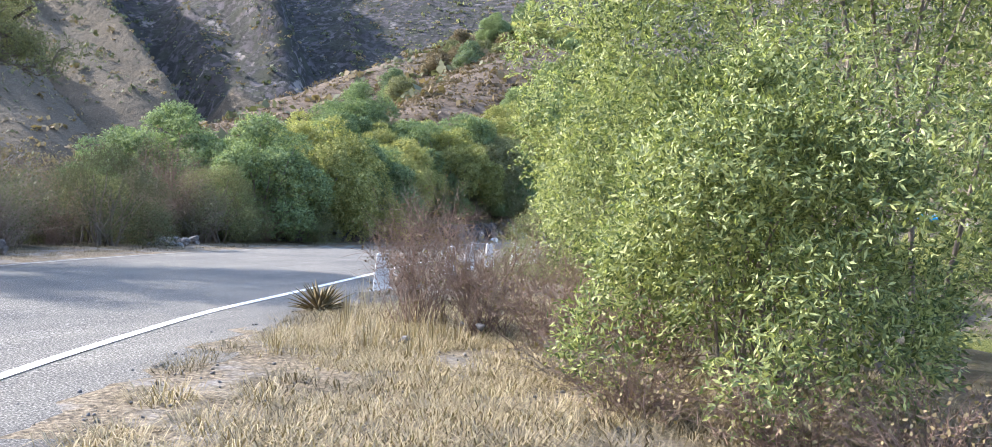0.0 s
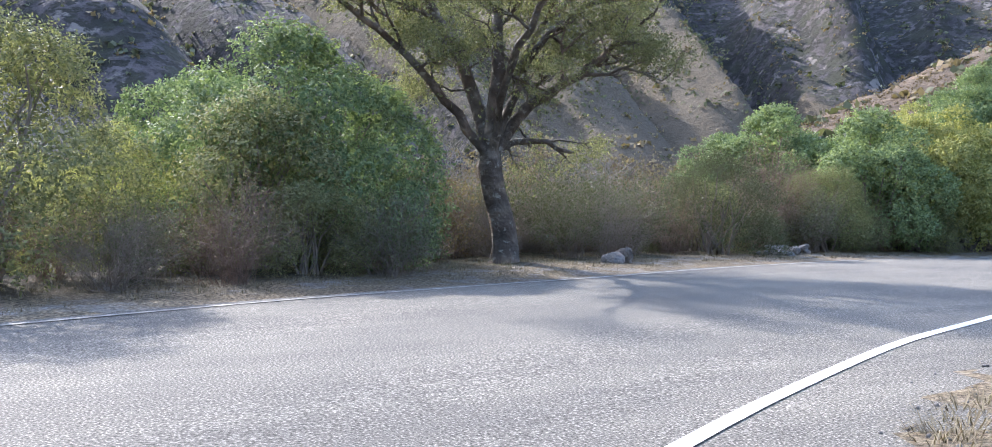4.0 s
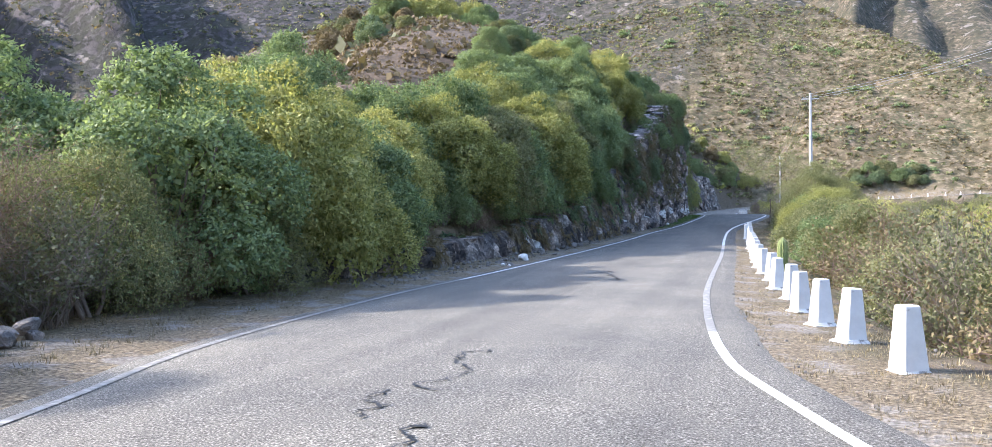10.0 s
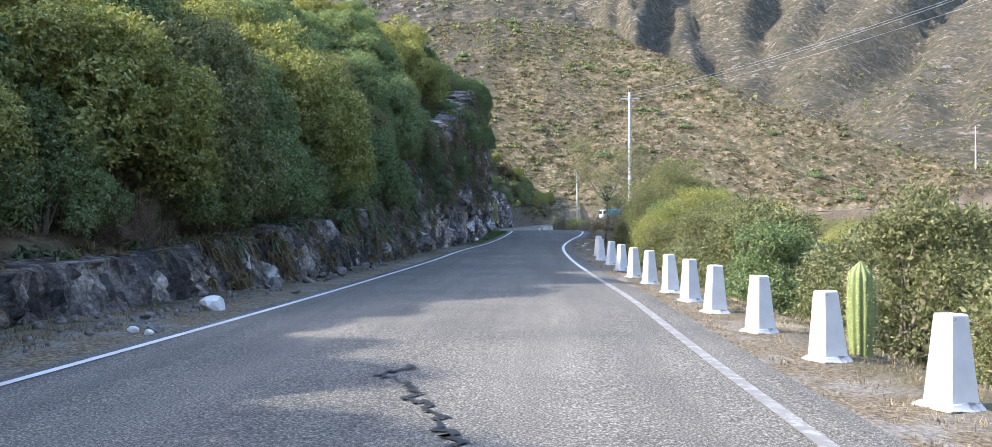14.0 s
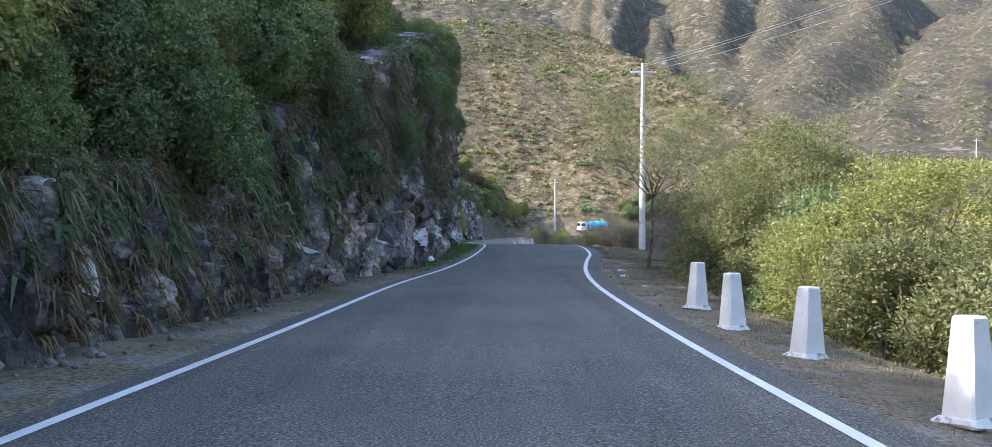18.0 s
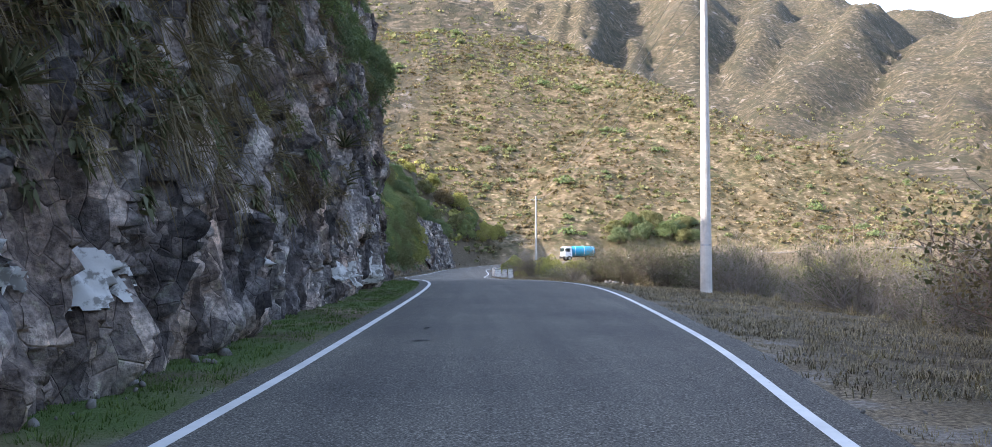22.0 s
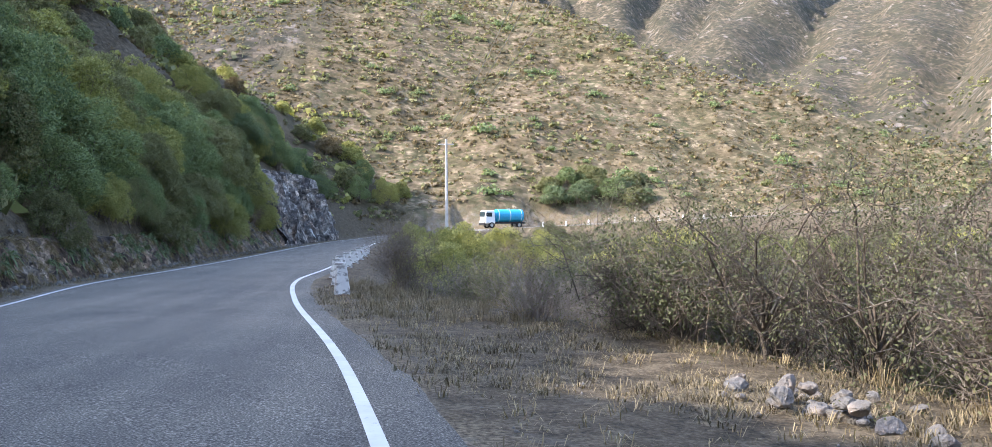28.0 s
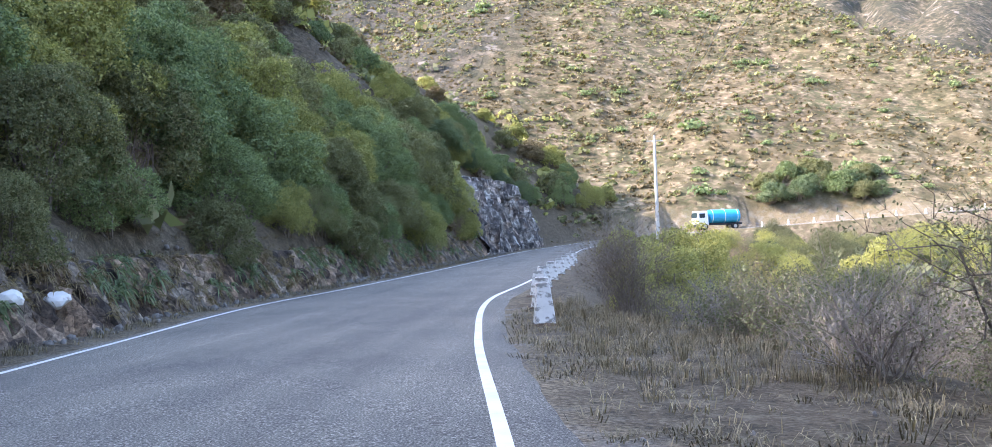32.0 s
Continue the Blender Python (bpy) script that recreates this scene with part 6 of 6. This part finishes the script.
agave(7.0, -26.9, 0.52, 64, "grey-brown spiky agave at the edge of the lay-by", None, "leaf_dry", 1)
clinging = np.random.default_rng(77)
for k in range(26):
    s, h = clinging.uniform(27, 62), clinging.uniform(2.4, 5.2)
    p = (on_cliff if s > 30.3 else on_outcrop)(np.array([s]), np.array([min(h, 0.8 * np.interp(s, CUT_Y, CUT_HIGH))]))[0]
    agave(p[0] + 0.08, p[1], clinging.uniform(0.4, 0.7), 24, "grey-green bromeliad clinging to the rock face", p[2], "leaf_grey", 20 + k, "bromeliad")


def cactus(x, y, high, radius, label, seed, name="column_cactus"):
    """A ribbed column cactus."""
    thing = new(name)
    tagged(thing, label, "cactus")
    thing.location = (x, y, height_at(x, y) - 0.05)
    ribs, rings = 12, 10
    a = np.linspace(0, 2 * np.pi, ribs * 4, endpoint=False)
    rows = []
    for u in np.linspace(0, 1, rings):
        rad = radius * (0.85 + 0.2 * np.sin(np.pi * u)) * np.sqrt(max(1 - max(u - 0.86, 0) ** 2 / 0.0196, 0.0004))
        rr = rad * (1 + 0.13 * np.cos(a * ribs))
        rows.append(np.column_stack([np.cos(a) * rr, np.sin(a) * rr, np.full(len(a), u * high)]))
    i = np.arange(rings * len(a)).reshape(rings, len(a))
    n = np.roll(i, -1, 1)
    piece("column", np.vstack(rows), np.stack([i[:-1], n[:-1], n[1:], i[1:]], -1).reshape(-1, 4), M["cactus"], thing, smooth=True)
    r = np.random.default_rng(seed)
    ang, u = np.meshgrid(2 * np.pi * np.arange(ribs) / ribs, np.linspace(0.04, 0.95, 26))
    at = np.column_stack([np.cos(ang.ravel()) * radius * 1.1, np.sin(ang.ravel()) * radius * 1.1, u.ravel() * high]).repeat(3, 0)
    v, f = leaf_quads(r, at, at * (1, 1, 0) / radius + r.normal(size=at.shape) * 0.6, 0.04, 0.005)
    tagged(piece("spines", v, f, M["spine"], thing), "pale spines along the ribs", kind="stuff")
    return thing


cactus(3.82, -0.1, 0.95, 0.115, "ribbed yellow-green column cactus behind the bollards", 1)
cactus(-101.5, 170.4, 5.2, 0.28, "tall column cactus on the crest of the spur", 5)


# ---- marks on the road ----
def crack(x0, y0, x1, y1, width, seed):
    r = np.random.default_rng(seed)
    u = np.linspace(0, 1, 26)[:, None]
    p = np.array([[x0, y0]]) * (1 - u) + np.array([[x1, y1]]) * u
    p += np.cumsum(r.normal(size=(26, 2)), 0) * 0.045 * np.sin(np.pi * u) + r.normal(size=(26, 2)) * 0.03
    w = 0.35 * width * r.uniform(0.25, 1.2, 26)[:, None]
    near, side = road_side(p[:, 0], p[:, 1])
    z = mid[near, 2] + 0.05 * (1 - (side / mid[near, 3]) ** 2) + 0.012
    d = unit(np.gradient(p, axis=0))
    s = np.column_stack([-d[:, 1], d[:, 0]])
    v, f = ribbon(np.column_stack([p - s * w, z]), np.column_stack([p + s * w, z]), 0, 2)
    tagged(piece("tar_crack", v, f, M["crack"]), "dark irregular crack across the asphalt", "crack", "cracks in the asphalt")


for k, c in enumerate([(-0.35, -1.7, -0.28, -2.6, 0.09), (-0.28, -2.6, 0.03, -3.6, 0.10), (0.03, -3.6, -0.04, -4.6, 0.10), (0.1, -17.6, 0.32, -18.6, 0.045), (0.33, -15.2, 0.44, -16.5, 0.045), (0.44, -16.5, 0.53, -17.5, 0.045), (0.8, -18.7, 0.82, -19.6, 0.045), (0.2, 45.5, 0.95, 45.6, 0.06), (0.3, 47.0, 0.9, 47.2, 0.05), (-0.6, 109, 1.8, 108.4, 0.06)]):
    crack(*c, k)


# ---- tanker lorry on the upper road ----
def lorry():
    thing = new("tanker_lorry")
    tagged(thing, "small white lorry with a blue water tank on the upper road", "lorry")
    part("cab", box_bm(2.2, 1.7, 2.0, (0, 2.75, 1.65), 0.14, (0.94, 0.86)), M["cab"], thing)
    part("windscreen", box_bm(1.8, 0.06, 0.75, (0, 3.52, 2.05), 0.02), M["glass"], thing)
    part("bumper", box_bm(2.2, 0.2, 0.4, (0, 3.6, 0.65), 0.04), M["chassis"], thing)
    for dx in (-0.8, 0.8):
        part("headlight", box_bm(0.32, 0.08, 0.2, (dx, 3.66, 0.95), 0.03), M["lamp"], thing)
        part("side_window", box_bm(0.05, 0.8, 0.6, (dx * 1.32, 2.85, 2.0), 0.01), M["glass"], thing)
        part("mirror", box_bm(0.16, 0.08, 0.4, (dx * 1.6, 3.45, 2.0), 0.02), M["chassis"], thing)
    part("chassis", box_bm(0.9, 6.6, 0.28, (0, 0.1, 0.8), 0.03), M["chassis"], thing)
    part("tank", rod_bm(0.95, 0.95, 4.4, Matrix.Translation((0, -0.6, 1.85)) @ Matrix.Rotation(math.pi / 2, 4, "X"), 24, 0.12), M["blue"], thing)
    for y in (-2.4, -0.6, 1.2):
        part("tank_band", rod_bm(0.965, 0.965, 0.07, Matrix.Translation((0, y, 1.85)) @ Matrix.Rotation(math.pi / 2, 4, "X"), 24), M["cab"], thing)
    part("hatch", rod_bm(0.28, 0.26, 0.16, Matrix.Translation((0, -0.6, 2.84)), 12, 0.02), M["steel"], thing)
    for y in (2.5, -1.9):
        for dx in (-0.95, 0.95):
            turn = Matrix.Translation((dx, y, 0.47)) @ Matrix.Rotation(math.pi / 2, 4, "Y")
            wheel = part("wheel", rod_bm(0.47, 0.47, 0.3, turn, 20, 0.05), M["rubber"], thing)
            part("rim", rod_bm(0.25, 0.25, 0.32, turn, 14), M["steel"], wheel)
    return thing


at = np.argmin(np.hypot(mid[:, 0] - 22.0, mid[:, 1] - 206))
truck = lorry()
way_back = -tangent[at]
truck.location = (mid[at, 0] + right_of[at, 0] * 0.6, mid[at, 1] + right_of[at, 1] * 0.6, mid[at, 2] + 0.03)
truck.rotation_euler = (0, 0, math.atan2(-way_back[0], way_back[1]))
